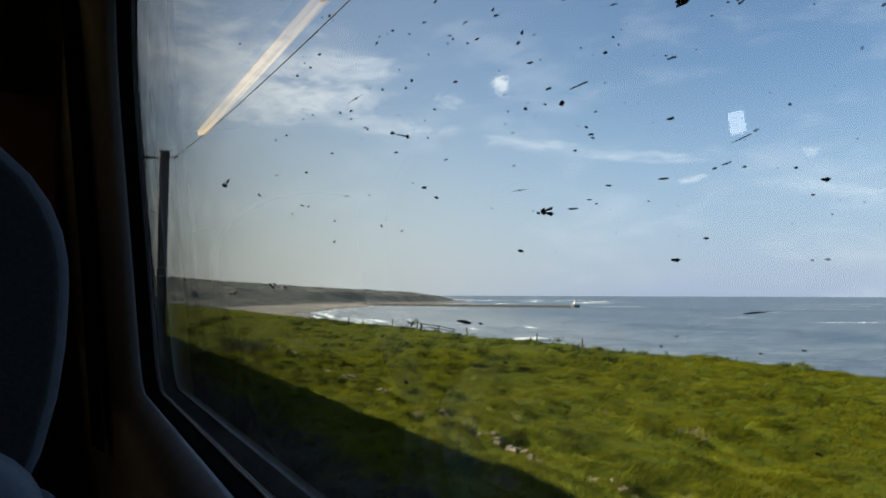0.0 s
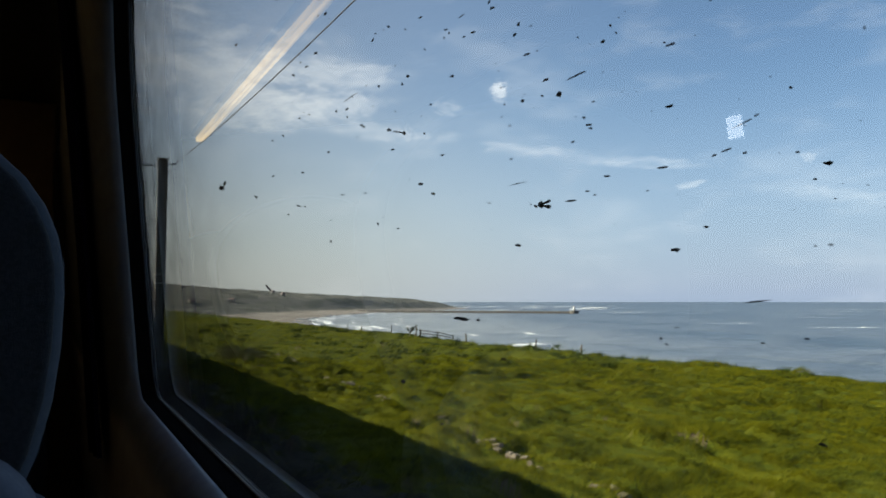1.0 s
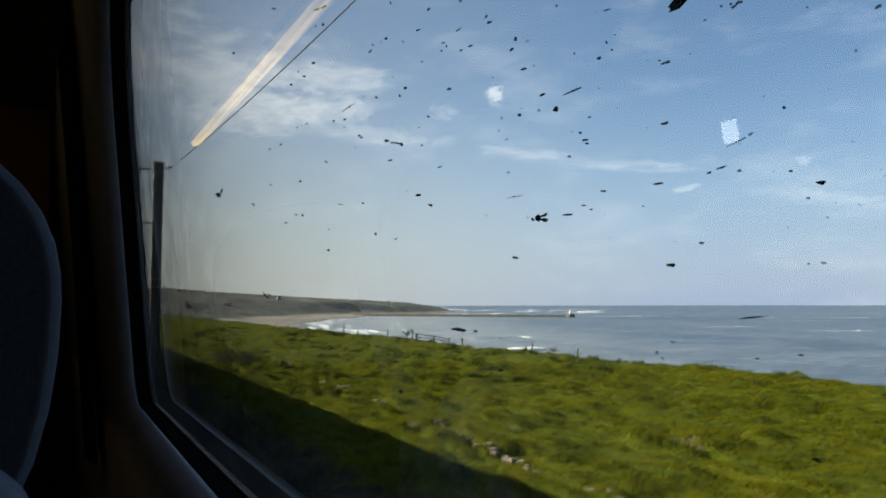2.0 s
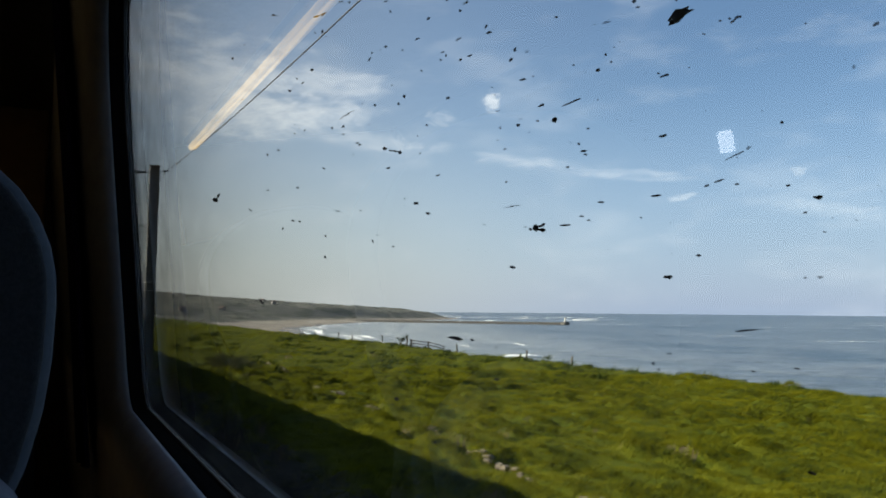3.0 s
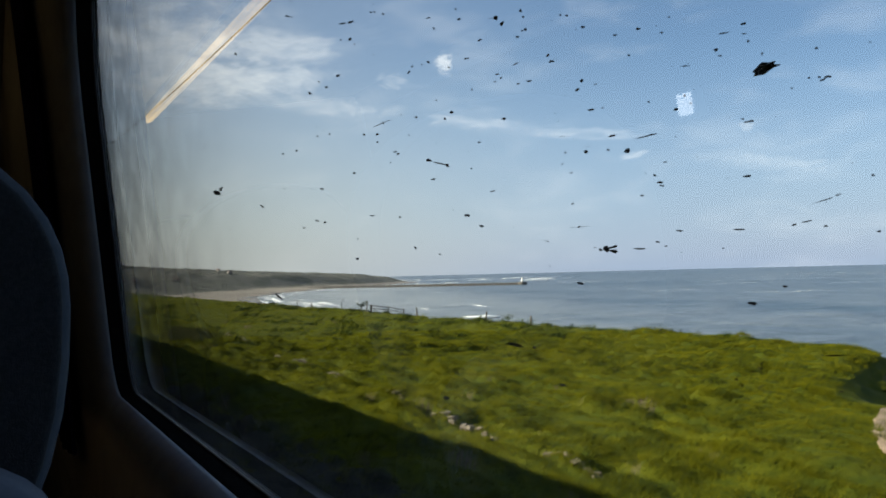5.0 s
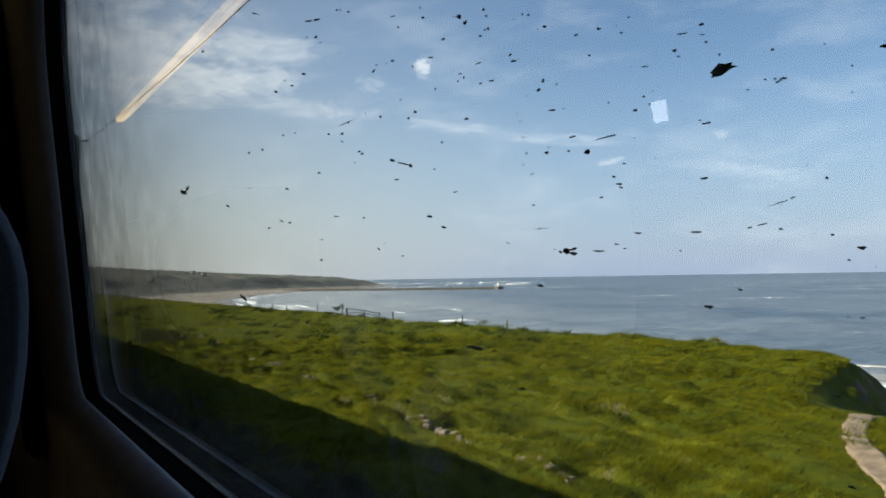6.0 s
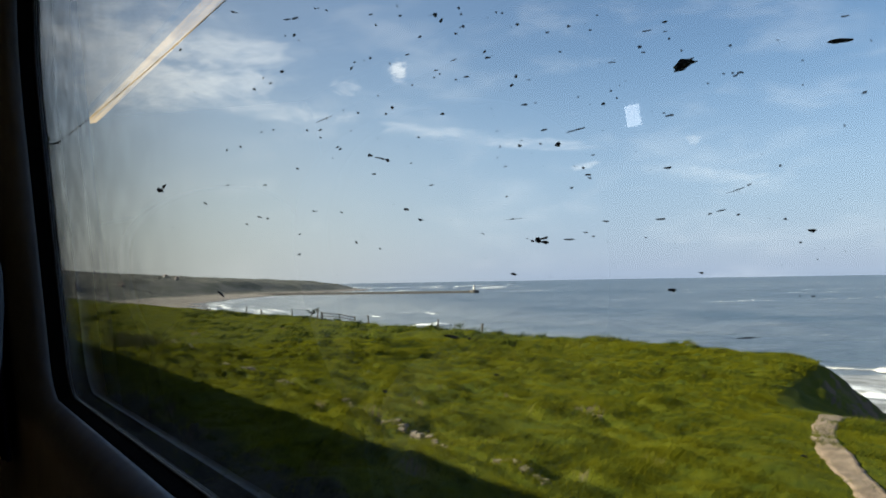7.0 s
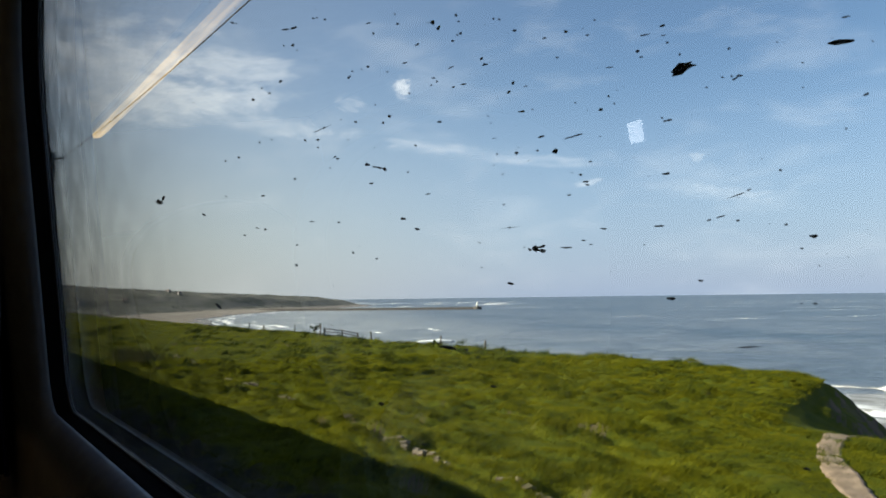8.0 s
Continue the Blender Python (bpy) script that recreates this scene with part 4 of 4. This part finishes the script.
bmesh.ops.create_cone(bm, cap_ends=True, segments=16, radius1=1.1, radius2=0.1, depth=0.7, matrix=Matrix.Translation((577, 785, SEA + 9.85)))
part("cap", bm, M_PIER, lantern)


def house(w, d, h, roof):
    ob = new("house")
    tagged(ob, "small grey rendered far-off house with a pitched roof", "house", "houses of the seaside town")
    part("wall", box(bmesh.new(), -w / 2, w / 2, -d / 2, d / 2, -2, h), M_RENDER, ob, smooth=False)
    bm = bmesh.new()
    v = [bm.verts.new(p) for p in ((-w / 2 - 0.4, -d / 2 - 0.4, h), (w / 2 + 0.4, -d / 2 - 0.4, h), (w / 2 + 0.4, d / 2 + 0.4, h), (-w / 2 - 0.4, d / 2 + 0.4, h), (-w / 2, 0, h + 2), (w / 2, 0, h + 2))]
    for f in ((0, 1, 5, 4), (2, 3, 4, 5), (0, 4, 3), (1, 2, 5), (3, 2, 1, 0)):
        bm.faces.new([v[i] for i in f])
    part("roof", bm, roof, ob, smooth=False)
    for x in (-w / 4, w / 4):
        part("window", box(bmesh.new(), x - 0.6, x + 0.6, -d / 2 - 0.05, -d / 2 + 0.1, 1.2, 2.6), M_RUBBER, ob, smooth=False)
    return ob


M_RENDER = material("grey_house_render", (0.30, 0.285, 0.26), (0.25, 0.235, 0.215), 0.9, scale=0.6)
M_ROOF = material("red_brown_roof_tiles", (0.20, 0.15, 0.13), (0.16, 0.12, 0.105), 0.9, scale=0.5)
first = None
rnd = random.Random(21)
placed = 0
while placed < 7:
    a, r = radians(rnd.uniform(6, 17)), rnd.uniform(850, 1300)
    x, y = r * math.sin(a), r * math.cos(a)
    if np.interp(y, COAST_Y, COAST_X) - x < 120:
        continue
    m = pose(x, y, land_z(x, y), 0, 0, rnd.uniform(0, 180))
    if first is None:
        first = house(6, 5, 2.4, M_ROOF)
        first.matrix_basis = m
    else:
        copy_thing(first, m)
    placed += 1


def clump_mesh(spots, seed, squash=0.8):
    """Rough leafy clumps, each a jittered ball of few faces."""
    rr = np.random.RandomState(seed)
    bm = bmesh.new()
    bmesh.ops.create_icosphere(bm, subdivisions=1, radius=1)
    base = np.array([v.co[:] for v in bm.verts])
    tri = np.array([[v.index for v in f.verts] for f in bm.faces])
    bm.free()
    vs, fs = [], []
    for i, (x, y, z, r) in enumerate(spots):
        k = base * rr.uniform(0.75, 1.2, (len(base), 1)) * (r, r, r * squash)
        vs.append(k + (x, y, z))
        fs.append(tri + i * len(base))
    return np.concatenate(vs), np.concatenate(fs).tolist()


# leaf green washed out to grey, standing in for the haze before the headland
M_WOOD = material("hazed_tree_leaves", (0.12, 0.125, 0.113), (0.095, 0.10, 0.092), 0.95, scale=0.01)
g = np.random.RandomState(8)
a, r = np.radians(g.uniform(2, 27.5, 30000)), g.uniform(540, 1700, 30000)
x, y = r * np.sin(a), r * np.cos(a)
inland = np.interp(y, COAST_Y, COAST_X) - x
keep = (inland > 92 - 30 * (y > 1050) + 6 * g.normal(0, 1, len(x))) & (land(x, y) > SEA + 3) & ((np.abs(np.sin(x * 0.016 + 1.2 * np.sin(y * 0.006))) < 0.12) | (np.abs(np.sin(y * 0.013 + np.sin(x * 0.007))) < 0.12) | (g.uniform(0, 1, len(x)) < 0.5))
x, y = x[keep], y[keep]
spots = np.stack([x, y, land(x, y) + 0.1, g.uniform(0.2, 0.5, len(x)) * (0.6 + r[keep] / 650)], 1)
tagged(sheet("far_woods", *clump_mesh(spots, 3, 0.5), M_WOOD), "dark far-off woods and hedges over the headland", "trees", kind="stuff")

# ---- overhead line ----
mast = new("overhead_line_mast")
mast.matrix_basis = pose(3.6, 32.0, -2.75)
bpy.context.view_layer.update()
tagged(mast, "tall steel overhead line mast standing beside the track", "mast")
bm = bmesh.new()
box(bm, 3.6 - 0.18, 3.6 - 0.16, 32 - 0.17, 32 + 0.17, -2.85, 5.55)
box(bm, 3.6 + 0.16, 3.6 + 0.18, 32 - 0.17, 32 + 0.17, -2.85, 5.55)
box(bm, 3.6 - 0.159, 3.6 + 0.159, 32 - 0.01, 32 + 0.01, -2.85, 5.55)
part("post", bm, M_STEEL, mast, "weathered galvanised steel post", smooth=False)
part("footing", box(bmesh.new(), 3.2, 4.0, 31.6, 32.4, -3.2, -2.5, 0.03), M_PIER, mast, "concrete footing", smooth=False)
part("cap_plate", box(bmesh.new(), 3.39, 3.81, 31.8, 32.2, 5.55, 5.585, 0.005), M_STEEL, mast, smooth=False)
part("top_arm", tube(bmesh.new(), (3.43, 32, 5.3), (0.1, 32, 5.15), 0.035), M_DARKSTEEL, mast, "dark steel arm over the track")
part("lower_arm", tube(bmesh.new(), (3.43, 32, 3.1), (0.6, 32, 3.9), 0.03), M_DARKSTEEL, mast, "dark steel arm over the track")
part("strut", tube(bmesh.new(), (0.62, 32, 3.9), (0.3, 32, 5.14), 0.018), M_DARKSTEEL, mast)
for x, z in ((3.0, 5.27), (2.95, 3.25)):
    bm = bmesh.new()
    for i in range(6):
        d = Vector((-1, 0, -0.04 if z > 5 else 0.28)).normalized()
        tube(bm, Vector((x, 32, z)) + d * i * 0.07, Vector((x, 32, z)) + d * (i * 0.07 + 0.035), 0.075, 0.045, 12)
    part("insulator", bm, M_CLAY, mast, "ribbed brown insulator")
part("side_bracket", tube(bmesh.new(), (3.77, 32, 5.35), (4.1, 32, 5.42), 0.03), M_DARKSTEEL, mast)
for z in (0.62, 0.95):
    part("white_band", box(bmesh.new(), 3.412, 3.788, 31.822, 32.178, z, z + 0.045), M_WHITE, mast, "white painted band", smooth=False)


def wire(x, y0, y1, z0, sag, r):
    bm = bmesh.new()
    last = None
    for i in range(61):
        u = i / 60
        p = Vector((x, y0 + (y1 - y0) * u, z0 - sag * 4 * u * (1 - u)))
        ring = [bm.verts.new((p.x + r * math.cos(math.tau * j / 6), p.y, p.z + r * math.sin(math.tau * j / 6))) for j in range(6)]
        if last:
            for j in range(6):
                bm.faces.new((last[j], last[j - 1], ring[j - 1], ring[j]))
        last = ring
    return tagged(part("overhead_wire", bm, M_WIRE), "dark overhead wire sagging along the track", "wire", "overhead wires")


wire(4.05, 32.0, -20.0, 5.42, 0.76, 0.013)
wire(4.05, 32.0, 84.0, 5.42, 0.76, 0.013)

# ---- field ----
posts = [(26.2 + 0.5 * math.sin(i * 2.1), 34 + i * 6.5 + 1.5 * math.sin(i * 5.0), 1.05 + 0.25 * math.sin(i * 3.7)) for i in range(7)]
first_post = None
for i, (x, y, h) in enumerate(posts):
    x = float(crest(np.array(y))) + 0.4 + 0.5 * math.sin(i * 2.1)
    m = pose(x, y, land_z(x, y) - 0.1, 6 * math.sin(i * 1.9), 5 * math.cos(i * 2.7), 40 * i)
    if first_post is None:
        bm = box(bmesh.new(), -0.04, 0.04, -0.04, 0.04, 0, 0.68, 0.01)
        for v in bm.verts:
            if v.co.z > 0.6:
                v.co.z += 0.5 * v.co.x
        first_post = tagged(part("fence_post", bm, M_POST, smooth=False), "leaning grey wooden fence post on the cliff edge", "fence post", "fence posts")
        first_post.matrix_basis = m
    else:
        copy_thing(first_post, m)


def rail_fence(x, y, turn):
    """A short broken stretch of fence: leaning posts and sagging rails."""
    ob = new("rail_fence")
    ob.matrix_basis = pose(x, y, land_z(x, y))
    bpy.context.view_layer.update()
    tagged(ob, "short broken wooden rail fence at the cliff edge", "fence")
    c, sn = math.cos(radians(turn)), math.sin(radians(turn))
    feet = [(-1.55, 0.75, 0.12), (-1.15, 0.62, -0.05), (0.1, 0.55, 0.04), (1.3, 0.6, -0.03)]
    tops = []
    for u, h, tip in feet:
        px, py = x + u * c, y + u * sn
        z = land_z(px, py)
        tops.append(Vector((px + tip * c, py + tip * sn, z + h)))
        part("post", tube(bmesh.new(), (px, py, z - 0.15), tops[-1], 0.055, 0.045, 7), M_POST, ob)
    for a, b in zip(tops[1:], tops[2:]):
        for drop, dip in ((0.06, 0.03), (0.27, 0.0)):
            p, q = a - Vector((0, 0, drop)), b - Vector((0, 0, drop + dip))
            part("rail", tube(bmesh.new(), p - (q - p) * 0.06, q + (q - p) * 0.06, 0.032, 0.028, 6), M_POST, ob)
    return ob


FENCE_Y = 52.0
rail_fence(float(crest(np.array(FENCE_Y))) + 0.5, FENCE_Y, -28)


def wind_bent_shrub(x, y, high, seed):
    """A thin bent trunk with forked twigs and sparse small leaves."""
    g = np.random.RandomState(seed)
    base = land_z(x, y)
    ob = new("shrub")
    ob.matrix_basis = pose(x, y, base)
    bpy.context.view_layer.update()
    tagged(ob, "small wind-bent dark shrub on the cliff edge", "shrub")
    bm = bmesh.new()
    p0, fork = Vector((x, y, base - 0.1)), Vector((x + 0.08, y - 0.06, base + high * 0.5))
    tube(bm, p0, fork, 0.05, 0.035, 7)
    tips = []
    for i in range(7):
        a = g.uniform(0, math.tau)
        p1 = fork + Vector((0.16 * math.cos(a), 0.16 * math.sin(a), high * g.uniform(0.1, 0.25)))
        p2 = p1 + Vector((0.22 * math.cos(a) + 0.08, 0.22 * math.sin(a), high * g.uniform(0.05, 0.3)))
        tube(bm, fork, p1, 0.028, 0.02, 6)
        tube(bm, p1, p2, 0.02, 0.01, 6)
        tips += [p1, p2]
    part("trunk", bm, M_POST, ob)
    n = 500
    at = np.array([tips[j] for j in g.randint(0, len(tips), n)]) + g.normal(0, 0.06, (n, 3))
    u, v = g.normal(0, 1, (n, 3)), g.normal(0, 1, (n, 3))
    u, v = u / np.linalg.norm(u, axis=1)[:, None], v / np.linalg.norm(v, axis=1)[:, None]
    quad = np.stack([at - u * 0.035, at + v * 0.02, at + u * 0.035, at - v * 0.02], 1).reshape(-1, 3)
    tagged(sheet("leaves", quad, (np.arange(n)[:, None] * 4 + np.arange(4)).tolist(), M_RUSH, ob), kind="stuff")
    return ob


wind_bent_shrub(float(crest(np.array(FENCE_Y + 2.2))) - 0.7, FENCE_Y + 2.2, 0.95, 4)


def ribbon(name, path, width, mat, seed, lift=0.03):
    """A trodden strip lying on the ground."""
    rnd = random.Random(seed)
    vs, fs = [], []
    pts = []
    for (x0, y0), (x1, y1) in zip(path, path[1:]):
        n = max(2, int(math.hypot(x1 - x0, y1 - y0) / 0.12))
        pts += [(x0 + (x1 - x0) * i / n, y0 + (y1 - y0) * i / n) for i in range(n)]
    pts.append(path[-1])
    for i, (x, y) in enumerate(pts):
        xa, ya = pts[max(0, i - 1)]
        xb, yb = pts[min(len(pts) - 1, i + 1)]
        d = math.hypot(xb - xa, yb - ya)
        nx, ny = (yb - ya) / d, -(xb - xa) / d
        left, right = (width * (0.5 + 0.07 * math.sin(i * 0.23 + p) + rnd.uniform(-0.07, 0.07)) for p in (0.0, 2.1))
        for t, rise in ((-1.0, -0.03), (-0.8, lift), (-0.45, lift - 0.012), (-0.1, lift + 0.008), (0.25, lift - 0.015), (0.6, lift), (0.85, lift), (1.0, -0.03)):
            k = t * (left if t < 0 else right)
            px, py = x + nx * k, y + ny * k
            vs.append((px, py, land_z(px, py) + rise + rnd.uniform(-0.006, 0.006)))
    for i in range(len(pts) - 1):
        for j in range(7):
            k = i * 8 + j
            fs.append((k, k + 1, k + 9, k + 8))
    return sheet(name, vs, fs, mat)


tagged(ribbon("footpath", list(zip(TRACK_X, TRACK_Y)), 0.46, M_PATH, 2), "pale trodden earth path along the cliff top", "path", kind="structure")


def stone_mesh(seed):
    rr = random.Random(seed)
    bm = bmesh.new()
    box(bm, -0.5, 0.5, -0.5, 0.5, -0.5, 0.5, 0.16)
    for v in bm.verts:
        v.co = Vector((v.co.x * (1 + 0.25 * v.co.z), v.co.y * (1 - 0.2 * v.co.x), v.co.z)) + Vector((rr.uniform(-0.1, 0.1), rr.uniform(-0.1, 0.1), rr.uniform(-0.1, 0.1)))
    me = bpy.data.meshes.new("stone")
    bm.to_mesh(me)
    bm.free()
    me.materials.append(M_STONE)
    return me


wall = new("dry_stone_wall")
wall.matrix_basis = pose(7.0, 9.0, -2.9)
bpy.context.view_layer.update()
tagged(wall, "low tumbled dry stone wall half sunk in grass", "stone wall")
stones = [stone_mesh(i) for i in range(6)]
rnd = random.Random(6)
count, y = 0, 6.0
while count < 290 and y < 40:
    ruin = 0.42 + 0.25 * math.sin(y * 0.55 + 1.2) + 0.3 * math.sin(y * 1.7)
    x = 6.9 + 0.10 * (y - 8) + 0.08 * math.sin(y * 0.6)
    base = land_z(x, y)
    step = rnd.uniform(0.08, 0.16)
    for lift in range(max(0, int(ruin * 2.6))):
        ob = new("stone", stones[rnd.randrange(6)])
        h = rnd.uniform(0.05, 0.085)
        ob.parent = wall
        ob.matrix_parent_inverse = wall.matrix_basis.inverted()
        ob.matrix_basis = pose(x + rnd.uniform(-0.09, 0.09), y + rnd.uniform(-0.06, 0.06), base - 0.02 + lift * 0.055, rnd.uniform(-14, 14), rnd.uniform(-14, 14), rnd.uniform(-40, 40)) @ Matrix.Diagonal((rnd.uniform(0.06, 0.13), step * rnd.uniform(0.7, 1.2), h * rnd.uniform(0.7, 1.3), 1))
        count += 1
    y += step

# ---- brambles ----
M_BRAMBLE = material("bramble_leaves", (0.075, 0.075, 0.024), (0.055, 0.062, 0.016), 0.8, scale=2.5, spec=0.1)
M_STEM = material("brown_bramble_stems", (0.10, 0.06, 0.035), (0.07, 0.04, 0.025), 0.9, scale=9)


def bramble(x, y, wide, long, high, seed):
    """A low thicket: arching stems and many small leaves."""
    g = np.random.RandomState(seed)
    base = land_z(x, y)
    ob = new("bramble_bush")
    ob.matrix_basis = pose(x, y, base - 0.05)
    bpy.context.view_layer.update()
    tagged(ob, "low dark bramble thicket in the trackside grass", "bush", "bramble bushes")
    bm = bmesh.new()
    tips = []
    for i in range(46):
        a, r = g.uniform(0, math.tau), g.uniform(0.15, 1.0) ** 0.6
        p0 = Vector((x + 0.35 * wide * math.cos(a) * r, y + 0.35 * long * math.sin(a) * r, base - 0.08))
        p2 = Vector((x + wide * math.cos(a) * r, y + long * math.sin(a) * r, base + high * g.uniform(0.25, 0.7) * (1.2 - r * 0.6)))
        p1 = (p0 + p2) / 2 + Vector((0, 0, high * g.uniform(0.35, 0.7)))
        last = p0
        for k in range(1, 6):
            t = k / 5
            p = p0 * (1 - t) ** 2 + p1 * 2 * t * (1 - t) + p2 * t * t
            tube(bm, last, p, 0.011 - 0.0015 * k, 0.011 - 0.0015 * (k + 1), 5)
            if k > 1:
                tips.append(p)
            last = p
    tagged(part("stems", bm, M_STEM, ob), kind="stuff")
    n = 15000
    at = np.array([tips[j] for j in g.randint(0, len(tips), n)]) + g.normal(0, 0.13, (n, 3))
    at[:, 2] = np.maximum(at[:, 2], base + 0.03)
    u, v = g.normal(0, 1, (n, 3)), g.normal(0, 1, (n, 3))
    u /= np.linalg.norm(u, axis=1)[:, None]
    v -= u * (u * v).sum(1)[:, None]
    v /= np.linalg.norm(v, axis=1)[:, None]
    size = g.uniform(0.014, 0.034, (n, 1))
    quad = np.stack([at - u * size, at + v * size * 0.6, at + u * size, at - v * size * 0.6], 1).reshape(-1, 3)
    leaves = sheet("leaves", quad, (np.arange(n)[:, None] * 4 + np.arange(4)).tolist(), M_BRAMBLE, ob)
    tagged(leaves, "small dark bramble leaves", kind="stuff")
    return ob


bramble(7.6, 36.0, 0.9, 3.2, 0.55, 3)

# ---- grass ----


def grass(name, n, r0, r1, tall, wide, seed, mat, label, clumps=0):
    """Tufts of bent blades, thinner on the ground the farther off they stand; clumped round a few middles if asked."""
    g = np.random.RandomState(seed)
    r, a = g.uniform(r0, r1, n), np.radians(g.uniform(1, 68, n))
    if clumps:
        pick = g.randint(0, clumps, n)
        r, a = g.uniform(r0, r1, clumps)[pick], np.radians(g.uniform(8, 66, clumps))[pick]
    x, y = r * np.sin(a), r * np.cos(a)
    if clumps:
        spread = g.uniform(0.12, 0.4, clumps)[pick] * (r / 15) ** 0.5
        x, y = x + g.normal(0, 0.6, n) * spread, y + g.normal(0, 2.2, n) * spread
    keep = (x > 1.8) & (x + g.normal(0, 0.35, len(x)) > 4.5 - 1.2 * (g.uniform(0, 1, len(x)) < 0.12)) & (x < crest(y) + 1.6) & (off_track(x, y) > 0.11 + 0.09 * g.normal(0, 1, len(x)))
    x, y, r = x[keep], y[keep], r[keep]
    z = land(x, y)
    lush = 0.36 + 0.85 * np.clip(0.3 + tussock(x, y) + 0.4 * lumps(x, y, 3.0, 12), 0, 1.4)
    m, k = len(x), 8
    size = np.repeat(tall * lush * g.uniform(0.7, 1.3, m), k)
    broad = np.repeat(wide * (r / 12.0) ** 0.9, k) * g.uniform(0.6, 1.3, m * k)
    bx = np.repeat(x, k) + g.normal(0, 0.05, m * k) * np.repeat((r / 12) ** 0.6, k)
    by = np.repeat(y, k) + g.normal(0, 0.05, m * k) * np.repeat((r / 12) ** 0.6, k)
    bz = np.repeat(z, k) - 0.02
    t, lean = g.uniform(0, math.tau, m * k), g.uniform(0.4, 1.5, m * k) * size
    la = g.normal(-0.4, 0.9, m * k)
    dx, dy = np.cos(t) * broad, np.sin(t) * broad
    h = size * g.uniform(0.6, 1.1, m * k)
    tx, ty = bx + np.cos(la) * lean, by + np.sin(la) * lean
    co = np.stack([bx - dx, by - dy, bz, bx + dx, by + dy, bz, tx, ty, bz + h], 1).astype(np.float32)
    total = m * k
    me = bpy.data.meshes.new(name)
    me.vertices.add(total * 3)
    me.vertices.foreach_set("co", co.ravel())
    idx = np.arange(total * 3, dtype=np.int32)
    me.loops.add(total * 3)
    me.loops.foreach_set("vertex_index", idx)
    me.polygons.add(total)
    me.polygons.foreach_set("loop_start", np.arange(0, total * 3, 3, dtype=np.int32))
    me.update(calc_edges=True)
    me.validate()
    me.materials.append(mat)
    return tagged(new(name, me), label, "grass", kind="stuff")


grass("grass", 250000, 6.0, 36.0, 0.085, 0.0034, 1, M_GRASS, "lush tussocky green grass on the cliff top")
grass("grass", 60000, 34.0, 130.0, 0.10, 0.0042, 2, M_GRASS, "lush tussocky green grass on the cliff top")
grass("rushes", 24000, 9.0, 34.0, 0.125, 0.005, 3, M_RUSH, "dark green clumps of rushes among the grass", 900)
grass("rushes", 6000, 32.0, 90.0, 0.24, 0.007, 4, M_RUSH, "dark green clumps of rushes among the grass", 300)
